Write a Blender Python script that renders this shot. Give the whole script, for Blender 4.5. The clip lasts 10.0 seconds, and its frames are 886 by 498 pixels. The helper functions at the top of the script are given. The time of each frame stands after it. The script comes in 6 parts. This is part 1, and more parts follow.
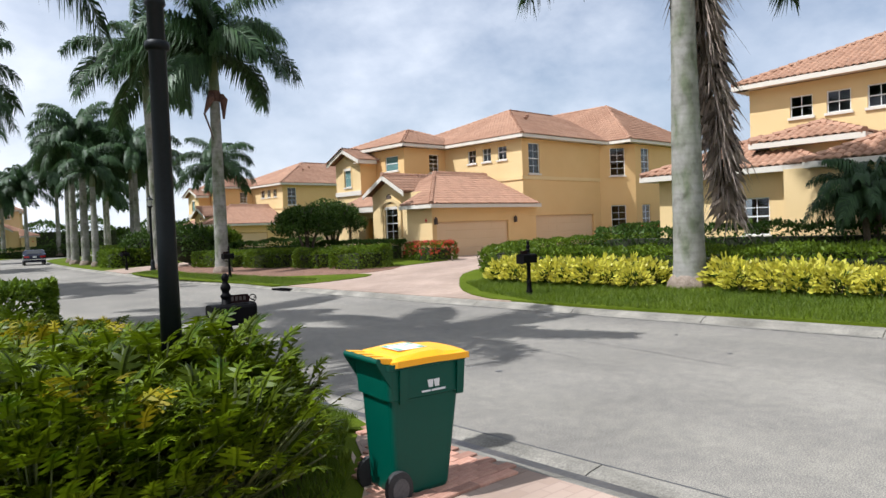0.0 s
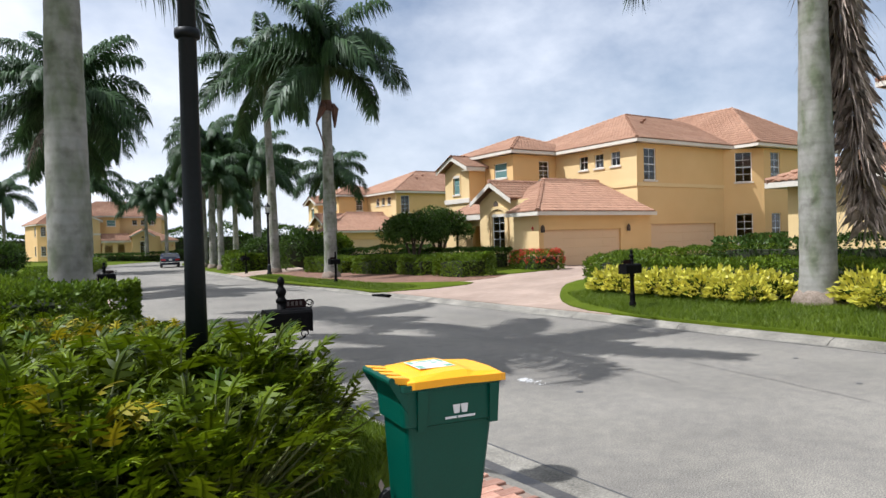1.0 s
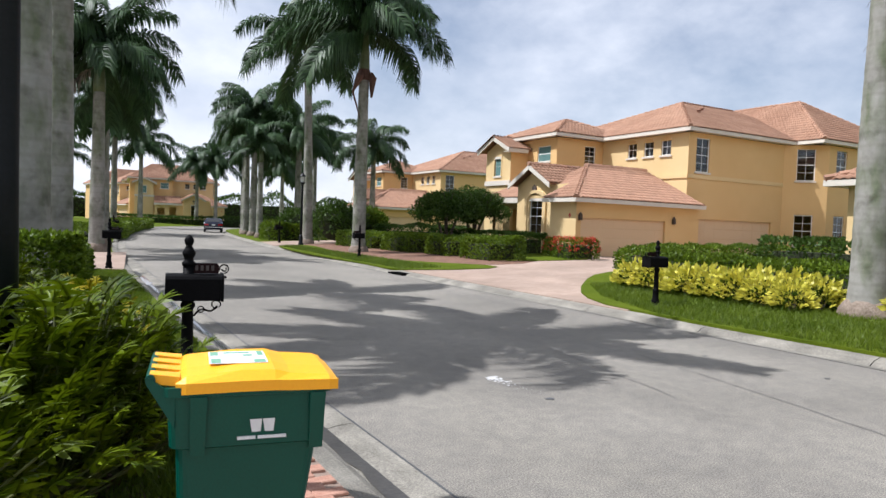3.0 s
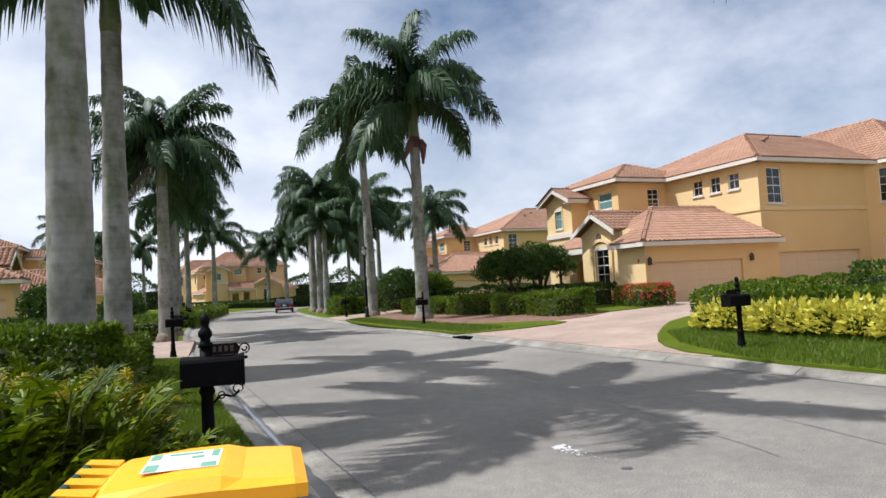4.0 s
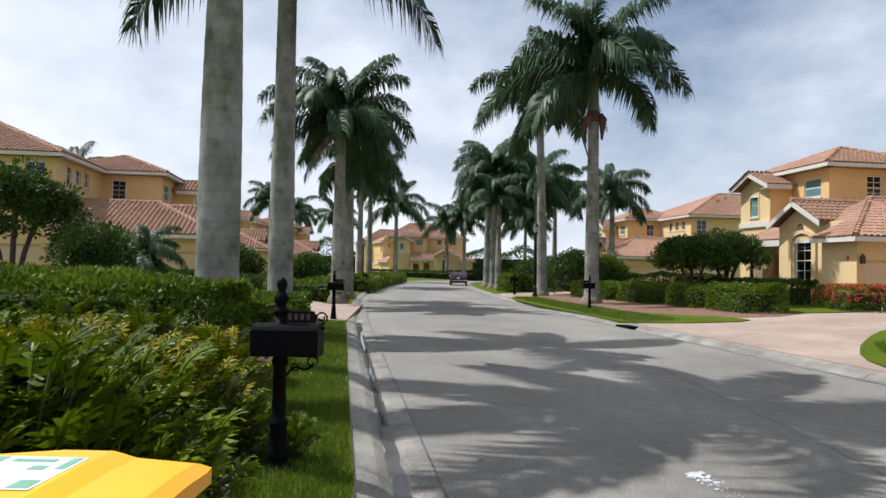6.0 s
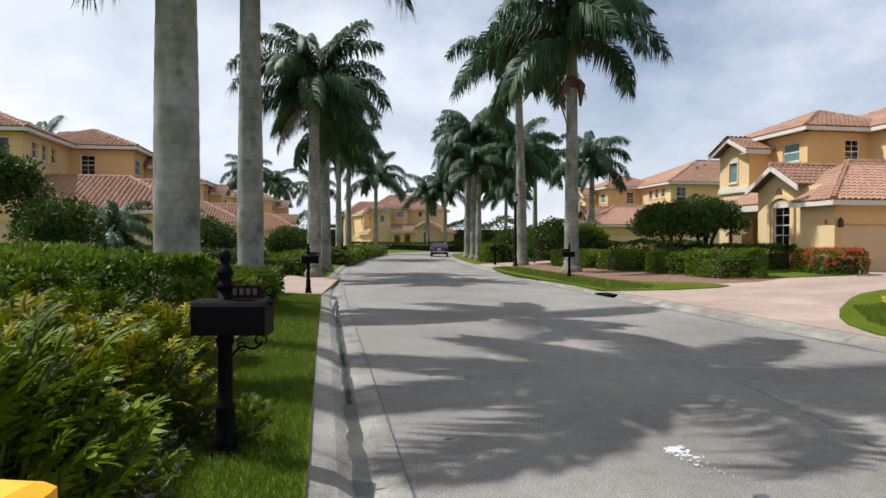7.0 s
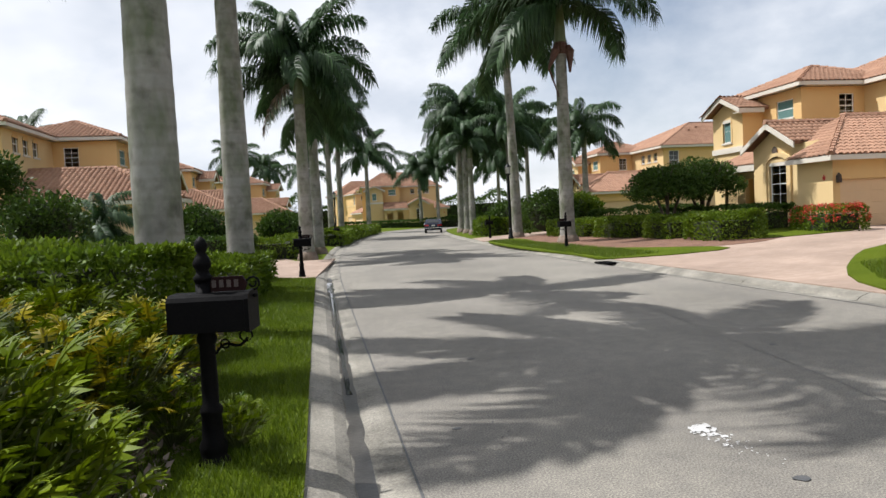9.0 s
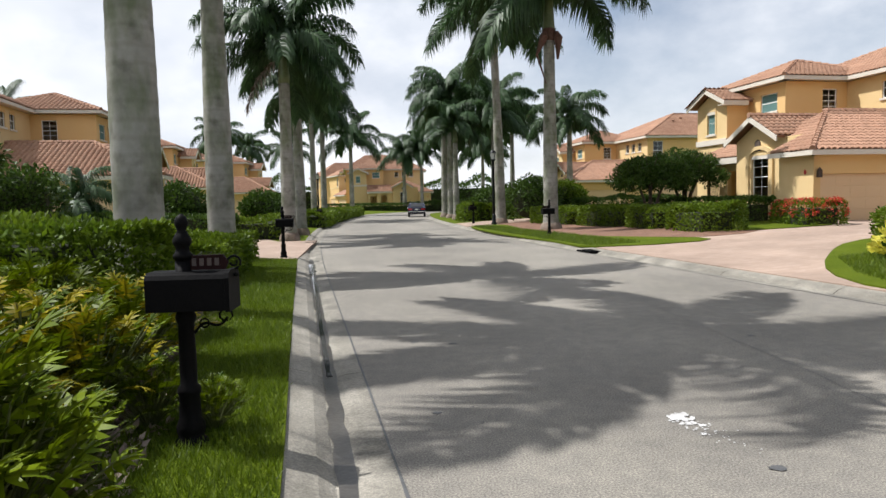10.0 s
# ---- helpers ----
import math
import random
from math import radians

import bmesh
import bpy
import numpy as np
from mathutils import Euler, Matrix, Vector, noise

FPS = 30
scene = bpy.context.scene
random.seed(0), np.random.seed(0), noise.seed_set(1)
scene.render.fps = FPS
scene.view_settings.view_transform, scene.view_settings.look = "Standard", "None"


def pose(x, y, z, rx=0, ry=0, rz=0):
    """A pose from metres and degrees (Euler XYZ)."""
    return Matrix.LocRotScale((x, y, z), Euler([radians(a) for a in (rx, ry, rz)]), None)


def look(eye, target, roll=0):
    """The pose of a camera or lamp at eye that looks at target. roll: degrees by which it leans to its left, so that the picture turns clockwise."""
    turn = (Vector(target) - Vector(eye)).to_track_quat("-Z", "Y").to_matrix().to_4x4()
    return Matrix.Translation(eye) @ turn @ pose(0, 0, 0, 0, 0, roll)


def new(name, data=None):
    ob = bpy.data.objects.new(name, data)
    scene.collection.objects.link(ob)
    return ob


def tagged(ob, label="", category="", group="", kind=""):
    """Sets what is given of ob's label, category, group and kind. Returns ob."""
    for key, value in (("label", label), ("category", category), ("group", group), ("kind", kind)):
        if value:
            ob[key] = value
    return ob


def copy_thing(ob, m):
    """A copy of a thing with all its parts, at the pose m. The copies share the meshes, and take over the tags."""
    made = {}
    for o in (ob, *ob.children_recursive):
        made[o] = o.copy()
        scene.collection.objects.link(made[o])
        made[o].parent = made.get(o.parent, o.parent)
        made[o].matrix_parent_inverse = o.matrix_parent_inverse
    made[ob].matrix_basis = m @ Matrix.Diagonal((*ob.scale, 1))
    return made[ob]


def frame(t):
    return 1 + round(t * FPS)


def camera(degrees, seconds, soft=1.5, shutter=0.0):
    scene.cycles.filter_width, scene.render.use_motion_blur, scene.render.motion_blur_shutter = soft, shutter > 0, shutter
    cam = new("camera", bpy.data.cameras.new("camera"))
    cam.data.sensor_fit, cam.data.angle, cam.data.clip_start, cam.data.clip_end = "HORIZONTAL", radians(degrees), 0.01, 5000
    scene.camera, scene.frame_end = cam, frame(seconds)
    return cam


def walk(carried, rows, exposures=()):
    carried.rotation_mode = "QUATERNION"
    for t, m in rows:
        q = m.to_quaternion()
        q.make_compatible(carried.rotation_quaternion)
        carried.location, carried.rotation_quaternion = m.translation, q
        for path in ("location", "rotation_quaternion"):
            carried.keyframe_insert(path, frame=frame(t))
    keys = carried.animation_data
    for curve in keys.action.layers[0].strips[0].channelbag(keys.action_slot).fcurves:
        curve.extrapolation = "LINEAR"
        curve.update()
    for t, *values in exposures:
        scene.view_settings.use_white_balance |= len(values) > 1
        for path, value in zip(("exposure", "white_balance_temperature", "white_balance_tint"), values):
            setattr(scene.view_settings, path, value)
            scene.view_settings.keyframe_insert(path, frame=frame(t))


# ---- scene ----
cam = camera(65.9, 10.0)
PATH = [
    (0, (-3.768, -3.13, 1.938), (-2.403, -1.67, 1.879), -2.2),
    (0.5, (-3.308, -3.094, 1.915), (-2.14, -1.471, 1.934), -1.5),
    (1, (-2.924, -2.956, 1.866), (-1.824, -1.286, 1.844), -1.6),
    (1.5, (-2.445, -2.994, 1.856), (-1.442, -1.264, 1.802), -2.3),
    (2, (-2.061, -2.801, 1.76), (-0.913, -1.165, 1.68), 0.4),
    (2.5, (-1.62, -2.692, 1.742), (-0.564, -0.997, 1.639), -0.5),
    (3, (-1.383, -2.388, 1.724), (-0.41, -0.642, 1.652), 2.2),
    (3.2, (-1.237, -2.331, 1.721), (-0.362, -0.533, 1.676), -0.5),
    (4.5, (-0.565, -1.589, 1.589), (0.178, 0.262, 1.739), -2.9),
    (5, (-0.292, -1.365, 1.571), (0.291, 0.548, 1.593), -1.4),
    (5.5, (-0.19, -1.12, 1.603), (0.235, 0.833, 1.685), -1.8),
    (6, (0.049, -1.184, 1.619), (0.335, 0.795, 1.68), 1.1),
    (7.5, (0.278, -0.559, 1.582), (0.635, 1.408, 1.545), -0.3),
    (8, (0.182, -0.451, 1.616), (0.473, 1.528, 1.631), -1.5),
    (8.5, (0.243, -0.44, 1.585), (0.571, 1.532, 1.547), -1.2),
    (9, (0.317, -0.378, 1.593), (0.67, 1.588, 1.5), -2.8),
    (9.5, (0.32, -0.357, 1.579), (0.703, 1.601, 1.44), -0.8),
    (10, (0.31, -0.337, 1.586), (0.711, 1.617, 1.446), -1.3),
]
walk(cam, [(t, look(eye, target, roll)) for t, eye, target, roll in PATH], [(0, 0.3, 5980, 10), (3, 0.28, 6000, 12), (5, 0.16, 6050, 11), (6, 0.12, 6000, 10), (8, 0.18, 6250, 10), (10, 0.27, 6350, 10)])

# ---- world, sun ----
SUN_EL, SUN_TO = radians(58), Vector((-0.905, 0.43, 0))
world = bpy.data.worlds.new("world")
scene.world = world
world.use_nodes = True
nt = world.node_tree
nt.nodes.clear()
out = nt.nodes.new("ShaderNodeOutputWorld")
bg = nt.nodes.new("ShaderNodeBackground")
sky = nt.nodes.new("ShaderNodeTexSky")
sky.sky_type, sky.sun_disc = "NISHITA", False
sky.sun_elevation = SUN_EL
sky.sun_rotation = math.atan2(SUN_TO.x, SUN_TO.y)
sky.air_density, sky.dust_density = 1.0, 1.2
tc = nt.nodes.new("ShaderNodeTexCoord")
mp = nt.nodes.new("ShaderNodeMapping")
mp.inputs["Scale"].default_value = (1.0, 1.0, 1.7)
mp.inputs["Location"].default_value = (0.35, 0.1, 0.2)
nz = nt.nodes.new("ShaderNodeTexNoise")
nz.inputs["Scale"].default_value, nz.inputs["Detail"].default_value, nz.inputs["Roughness"].default_value = 1.9, 8, 0.58
rp = nt.nodes.new("ShaderNodeValToRGB")
rp.color_ramp.elements[0].position, rp.color_ramp.elements[1].position = 0.24, 0.57
cl = nt.nodes.new("ShaderNodeTexNoise")
cl.inputs["Scale"].default_value, cl.inputs["Detail"].default_value = 3.4, 4
cr = nt.nodes.new("ShaderNodeValToRGB")
cr.color_ramp.elements[0].color, cr.color_ramp.elements[1].color = (6.9, 7.4, 8.3, 1), (10.7, 10.8, 11.1, 1)
cr.color_ramp.elements[0].position, cr.color_ramp.elements[1].position = 0.35, 0.62
mx = nt.nodes.new("ShaderNodeMixRGB")
nt.links.new(tc.outputs["Generated"], mp.inputs["Vector"])
nt.links.new(mp.outputs[0], nz.inputs["Vector"])
nt.links.new(mp.outputs[0], cl.inputs["Vector"])
# thinner cloud away from the sun
vd = nt.nodes.new("ShaderNodeVectorMath")
vd.operation = "DOT_PRODUCT"
vd.inputs[1].default_value = SUN_TO
nt.links.new(tc.outputs["Generated"], vd.inputs[0])
ma = nt.nodes.new("ShaderNodeMath")
ma.operation, ma.inputs[1].default_value = "MULTIPLY_ADD", 0.13
nt.links.new(vd.outputs["Value"], ma.inputs[0])
nt.links.new(nz.outputs["Fac"], ma.inputs[2])
nt.links.new(ma.outputs[0], rp.inputs["Fac"])
nt.links.new(cl.outputs["Fac"], cr.inputs["Fac"])
nt.links.new(rp.outputs["Color"], mx.inputs["Fac"])
nt.links.new(sky.outputs[0], mx.inputs["Color1"])
nt.links.new(cr.outputs["Color"], mx.inputs["Color2"])
nt.links.new(mx.outputs[0], bg.inputs["Color"])
bg.inputs["Strength"].default_value = 0.085
nt.links.new(bg.outputs[0], out.inputs["Surface"])
sun = new("sun", bpy.data.lights.new("sun", "SUN"))
sun.data.energy, sun.data.angle, sun.data.color = 5.0, radians(0.53), (1.0, 0.975, 0.94)
sun_dir = Vector((SUN_TO.x * math.cos(SUN_EL), SUN_TO.y * math.cos(SUN_EL), math.sin(SUN_EL)))
sun.matrix_world = look(sun_dir * 100, (0, 0, 0))


# ---- materials ----
def mat(name, a, b, rough=0.7, scale=3.0, fine=40.0, bump=0.15, metal=0.0, spread=0.5, coord="Object", island=0.0, spec=0.5, piece=0.0, through_light=0.0, bump_dist=0.02):
    """Two colours mixed by a coarse and a fine noise, with fine relief. island, piece: how far separate pieces differ in lightness."""
    m = bpy.data.materials.new(name)
    m.use_nodes = True
    t = m.node_tree
    p = t.nodes["Principled BSDF"]
    p.inputs["Roughness"].default_value, p.inputs["Metallic"].default_value = rough, metal
    p.inputs["Specular IOR Level"].default_value = spec
    tc = t.nodes.new("ShaderNodeTexCoord")
    n1, n2 = t.nodes.new("ShaderNodeTexNoise"), t.nodes.new("ShaderNodeTexNoise")
    for n, s in ((n1, scale), (n2, fine)):
        n.inputs["Scale"].default_value, n.inputs["Detail"].default_value = s, 5
        t.links.new(tc.outputs[coord], n.inputs["Vector"])
    ad = t.nodes.new("ShaderNodeMath")
    ad.operation = "MULTIPLY_ADD"
    ad.inputs[1].default_value = spread
    t.links.new(n2.outputs["Fac"], ad.inputs[0])
    sc = t.nodes.new("ShaderNodeMath")
    sc.operation = "MULTIPLY"
    sc.inputs[1].default_value = 1 - spread
    t.links.new(n1.outputs["Fac"], sc.inputs[0])
    t.links.new(sc.outputs[0], ad.inputs[2])
    r = t.nodes.new("ShaderNodeValToRGB")
    r.color_ramp.elements[0].position, r.color_ramp.elements[1].position = 0.33, 0.67
    r.color_ramp.elements[0].color, r.color_ramp.elements[1].color = (*a, 1), (*b, 1)
    t.links.new(ad.outputs[0], r.inputs["Fac"])
    col = r.outputs["Color"]
    if island or piece:
        hs = t.nodes.new("ShaderNodeHueSaturation")
        mr = t.nodes.new("ShaderNodeMapRange")
        amount = island or piece
        mr.inputs["To Min"].default_value, mr.inputs["To Max"].default_value = 1 - amount, 1 + amount
        if island:
            g = t.nodes.new("ShaderNodeNewGeometry")
            t.links.new(g.outputs["Random Per Island"], mr.inputs["Value"])
        else:
            g = t.nodes.new("ShaderNodeObjectInfo")
            t.links.new(g.outputs["Random"], mr.inputs["Value"])
        t.links.new(mr.outputs[0], hs.inputs["Value"])
        t.links.new(col, hs.inputs["Color"])
        col = hs.outputs["Color"]
    t.links.new(col, p.inputs["Base Color"])
    if bump:
        bm_ = t.nodes.new("ShaderNodeBump")
        bm_.inputs["Strength"].default_value, bm_.inputs["Distance"].default_value = bump, bump_dist
        t.links.new(n2.outputs["Fac"], bm_.inputs["Height"])
        t.links.new(bm_.outputs[0], p.inputs["Normal"])
    if through_light:
        tr = t.nodes.new("ShaderNodeBsdfTranslucent")
        ms = t.nodes.new("ShaderNodeMixShader")
        ms.inputs["Fac"].default_value = through_light
        t.links.new(col, tr.inputs["Color"])
        t.links.new(p.outputs[0], ms.inputs[1])
        t.links.new(tr.outputs[0], ms.inputs[2])
        t.links.new(ms.outputs[0], t.nodes["Material Output"].inputs["Surface"])
    return m


def tint(m, scale, a, b, lo, hi, detail=3, stretch=(1, 1, 1)):
    """Multiplies a material's colour by a noise between two tints."""
    t = m.node_tree
    p = t.nodes["Principled BSDF"]
    col = p.inputs["Base Color"].links[0].from_socket
    tc, mp = t.nodes.new("ShaderNodeTexCoord"), t.nodes.new("ShaderNodeMapping")
    mp.inputs["Scale"].default_value = stretch
    n = t.nodes.new("ShaderNodeTexNoise")
    n.inputs["Scale"].default_value, n.inputs["Detail"].default_value = scale, detail
    r, x = t.nodes.new("ShaderNodeValToRGB"), t.nodes.new("ShaderNodeMixRGB")
    r.color_ramp.elements[0].position, r.color_ramp.elements[1].position = a, b
    r.color_ramp.elements[0].color, r.color_ramp.elements[1].color = (lo, lo, lo, 1), (hi, hi, hi * 0.98, 1)
    x.blend_type, x.inputs["Fac"].default_value = "MULTIPLY", 1.0
    t.links.new(tc.outputs["Object"], mp.inputs["Vector"])
    t.links.new(mp.outputs[0], n.inputs["Vector"])
    t.links.new(n.outputs["Fac"], r.inputs["Fac"])
    t.links.new(col, x.inputs["Color1"])
    t.links.new(r.outputs["Color"], x.inputs["Color2"])
    t.links.new(x.outputs[0], p.inputs["Base Color"])
    return m


# worn asphalt: pale and dark stones, blotches, long faint wheel bands
ASPHALT = mat("asphalt", (0.122, 0.112, 0.099), (0.292, 0.267, 0.234), 0.9, 0.35, 110, 0.6, spread=0.6, bump_dist=0.01)
tint(ASPHALT, 75, 0.38, 0.62, 0.68, 1.3)
tint(ASPHALT, 6, 0.35, 0.65, 0.9, 1.08, 6)
tint(ASPHALT, 0.8, 0.35, 0.65, 0.93, 1.06, 4, (1, 0.06, 1))
CONCRETE = mat("kerb_concrete", (0.12, 0.11, 0.092), (0.34, 0.313, 0.265), 0.85, 1.6, 40, 0.3, piece=0.08, spread=0.4)
tint(CONCRETE, 90, 0.4, 0.6, 0.82, 1.14)
tint(CONCRETE, 3, 0.4, 0.68, 1.0, 0.72, 6, (1.6, 0.35, 1))
WET = mat("wet_concrete", (0.03, 0.027, 0.023), (0.085, 0.077, 0.066), 0.3, 2.5, 30, 0.1)
WATER = mat("water_film", (0.05, 0.05, 0.05), (0.08, 0.08, 0.08), 0.03, 2, 10, 0.02)
LAWN = mat("lawn", (0.05, 0.078, 0.004), (0.105, 0.135, 0.009), 0.95, 0.8, 60, 0.8, spec=0.08)
BLADE = mat("grass_blade", (0.068, 0.115, 0.003), (0.145, 0.2, 0.005), 0.6, 0.7, 20, 0, island=0.3, through_light=0.35)
SOIL = mat("mulch", (0.1, 0.05, 0.03), (0.26, 0.14, 0.09), 0.95, 2.5, 45, 0.9)
DIRT = mat("bed_soil", (0.035, 0.02, 0.013), (0.12, 0.07, 0.045), 0.95, 5, 60, 0.9)
STUCCO = mat("yellow_stucco", (0.67, 0.435, 0.185), (0.73, 0.49, 0.22), 0.9, 0.5, 60, 0.2, spread=0.35)
STUCCO_LOW = mat("pale_stucco", (0.68, 0.49, 0.235), (0.74, 0.55, 0.285), 0.9, 0.5, 60, 0.2, spread=0.35)
TRIM = mat("white_trim", (0.62, 0.565, 0.48), (0.7, 0.645, 0.56), 0.7, 1.0, 30, 0.05)
GARAGE = mat("garage_door_paint", (0.67, 0.47, 0.275), (0.71, 0.51, 0.305), 0.6, 0.6, 30, 0.05)
FRAME = mat("window_frame_white", (0.78, 0.77, 0.74), (0.84, 0.83, 0.8), 0.5, 2, 30, 0.02)
TEAL = mat("teal_shutter", (0.10, 0.21, 0.2), (0.14, 0.27, 0.25), 0.6, 2, 30, 0.05)
TILE = mat("clay_tile", (0.28, 0.145, 0.088), (0.41, 0.237, 0.152), 0.85, 0.5, 25, 0.2, island=0.11)
TILE_P = mat("clay_tile_single", (0.28, 0.145, 0.088), (0.41, 0.237, 0.152), 0.85, 2.5, 25, 0.2, piece=0.11)
TILE_BED = mat("roof_underlay", (0.24, 0.12, 0.075), (0.3, 0.16, 0.105), 0.9, 1.5, 20, 0.2)
TRUNK_LOW = mat("palm_trunk_root", (0.12, 0.085, 0.06), (0.3, 0.24, 0.19), 0.95, 4, 25, 0.8)
def trunk_material():
    """Pale grey palm bark with faint rings, green algae and dark stains."""
    m = mat("palm_bark", (0.21, 0.2, 0.175), (0.36, 0.345, 0.31), 0.9, 0.9, 9, 0.1, spread=0.3)
    t = m.node_tree
    p = t.nodes["Principled BSDF"]
    col = p.inputs["Base Color"].links[0].from_socket
    tc = t.nodes.new("ShaderNodeTexCoord")
    sep = t.nodes.new("ShaderNodeSeparateXYZ")
    t.links.new(tc.outputs["Object"], sep.inputs[0])
    w = t.nodes.new("ShaderNodeTexWave")
    w.bands_direction = "Z"
    for k, v in (("Scale", 1.3), ("Distortion", 1.2), ("Detail", 2.0), ("Detail Scale", 1.5)):
        w.inputs[k].default_value = v
    t.links.new(tc.outputs["Object"], w.inputs["Vector"])
    n = t.nodes.new("ShaderNodeTexNoise")
    n.inputs["Scale"].default_value, n.inputs["Detail"].default_value = 2.6, 9
    mp = t.nodes.new("ShaderNodeMapping")
    mp.inputs["Scale"].default_value = (1.0, 1.0, 0.45)
    t.links.new(tc.outputs["Object"], mp.inputs["Vector"])
    t.links.new(mp.outputs[0], n.inputs["Vector"])

    def ramp(source, a, b, lo, hi):
        r = t.nodes.new("ShaderNodeValToRGB")
        r.color_ramp.elements[0].position, r.color_ramp.elements[1].position = a, b
        r.color_ramp.elements[0].color, r.color_ramp.elements[1].color = (*lo, 1), (*hi, 1)
        t.links.new(source, r.inputs["Fac"])
        return r.outputs["Color"]

    def times(a, b):
        x = t.nodes.new("ShaderNodeMixRGB")
        x.blend_type, x.inputs["Fac"].default_value = "MULTIPLY", 1.0
        t.links.new(a, x.inputs["Color1"])
        t.links.new(b, x.inputs["Color2"])
        return x.outputs[0]

    col = times(col, ramp(w.outputs["Color"], 0.0, 0.3, (0.9, 0.895, 0.885), (1, 1, 1)))
    col = times(col, ramp(n.outputs["Fac"], 0.44, 0.66, (1, 1, 1), (0.52, 0.6, 0.42)))
    n2 = t.nodes.new("ShaderNodeTexNoise")
    n2.inputs["Scale"].default_value, n2.inputs["Detail"].default_value = 3.2, 7
    t.links.new(tc.outputs["Object"], n2.inputs["Vector"])
    col = times(col, ramp(n2.outputs["Fac"], 0.52, 0.76, (1, 1, 1), (0.46, 0.45, 0.41)))
    t.links.new(col, p.inputs["Base Color"])
    return m


TRUNK = trunk_material()
SHAFT = mat("crownshaft", (0.09, 0.12, 0.05), (0.16, 0.19, 0.09), 0.45, 1.5, 10, 0.1)
FROND = mat("palm_leaflet", (0.026, 0.06, 0.022), (0.06, 0.112, 0.036), 0.5, 1.0, 8, 0, island=0.4, through_light=0.28, spec=0.35)
RACHIS = mat("palm_rachis", (0.10, 0.13, 0.05), (0.18, 0.2, 0.08), 0.5, 2, 10, 0.05)
DEAD = mat("dead_frond", (0.17, 0.12, 0.095), (0.42, 0.34, 0.28), 0.9, 2, 15, 0.1, island=0.4)
BOOT = mat("dead_boot", (0.06, 0.027, 0.02), (0.15, 0.075, 0.055), 0.8, 3, 15, 0.2)
HEDGE_A = mat("hedge_leaf_dark", (0.026, 0.058, 0.008), (0.07, 0.12, 0.014), 0.55, 1.2, 9, 0, island=0.4, through_light=0.28, spec=0.25)
HEDGE_B = mat("hedge_leaf_bright", (0.05, 0.095, 0.005), (0.15, 0.21, 0.012), 0.5, 1.0, 9, 0, island=0.4, through_light=0.32, spec=0.25)
CROTON = mat("yellow_leaf", (0.36, 0.36, 0.025), (0.8, 0.7, 0.11), 0.45, 2.0, 12, 0, island=0.35, through_light=0.3)
PHILO = mat("philodendron_leaf", (0.026, 0.052, 0.001), (0.14, 0.18, 0.003), 0.42, 1.5, 8, 0, island=0.6, through_light=0.24, spec=0.12)
PHILO_Y = mat("philodendron_leaf_yellow", (0.14, 0.15, 0.004), (0.33, 0.24, 0.008), 0.5, 1.5, 8, 0, island=0.35, through_light=0.25, spec=0.1)
STEM = mat("plant_stem", (0.05, 0.065, 0.015), (0.12, 0.13, 0.04), 0.6, 3, 20, 0.1)
# near-black filling: the shade between leaves, put into the colour of a solid
CORE = mat("shade_core", (0.012, 0.017, 0.006), (0.03, 0.035, 0.012), 0.95, 3, 20, 0.5)
RED = mat("red_flower", (0.55, 0.035, 0.03), (0.8, 0.09, 0.06), 0.5, 2, 10, 0, island=0.3, through_light=0.2)
BARK = mat("tree_bark", (0.05, 0.036, 0.028), (0.12, 0.09, 0.07), 0.95, 4, 25, 0.6)
IRON = mat("black_iron", (0.003, 0.003, 0.0035), (0.007, 0.0065, 0.0065), 0.55, 6, 60, 0.12, spec=0.06)
POLE = mat("black_green_pole", (0.003, 0.005, 0.006), (0.007, 0.009, 0.011), 0.5, 4, 40, 0.08, spec=0.2)
BIN = mat("bin_green_plastic", (0.0, 0.055, 0.036), (0.001, 0.07, 0.046), 0.4, 2, 90, 0.06, spec=0.3)
LID = mat("bin_yellow_plastic", (0.9, 0.38, 0.002), (0.95, 0.44, 0.006), 0.38, 2, 60, 0.05)
RUBBER = mat("rubber", (0.015, 0.015, 0.015), (0.03, 0.03, 0.03), 0.7, 5, 50, 0.2)
DECAL = mat("white_decal", (0.6, 0.62, 0.62), (0.72, 0.73, 0.72), 0.5, 5, 40, 0)
DECAL_G = mat("green_decal", (0.12, 0.3, 0.2), (0.2, 0.4, 0.27), 0.5, 9, 40, 0)
GOLD = mat("pale_plate_mark", (0.05, 0.037, 0.032), (0.085, 0.062, 0.052), 0.5, 5, 40, 0)
PLATE = mat("dark_red_plate", (0.012, 0.005, 0.005), (0.02, 0.007, 0.007), 0.5, 5, 40, 0, spec=0.08)
CARPAINT = mat("navy_car_paint", (0.006, 0.008, 0.022), (0.009, 0.012, 0.03), 0.16, 2, 30, 0, spec=0.45)
CHROME = mat("chrome", (0.6, 0.6, 0.6), (0.7, 0.7, 0.7), 0.15, 2, 30, 0, metal=1.0)
TAIL = mat("tail_lamp_red", (0.35, 0.01, 0.01), (0.45, 0.015, 0.015), 0.2, 2, 30, 0)
SPLASH = mat("spilt_white_paint", (0.36, 0.35, 0.34), (0.68, 0.67, 0.65), 0.7, 8, 60, 0.1)
DARKSPOT = mat("oil_spot", (0.05, 0.05, 0.05), (0.1, 0.1, 0.1), 0.6, 8, 60, 0.1)
LAMPGLASS = mat("lamp_glass", (0.5, 0.52, 0.5), (0.6, 0.61, 0.58), 0.2, 5, 30, 0)
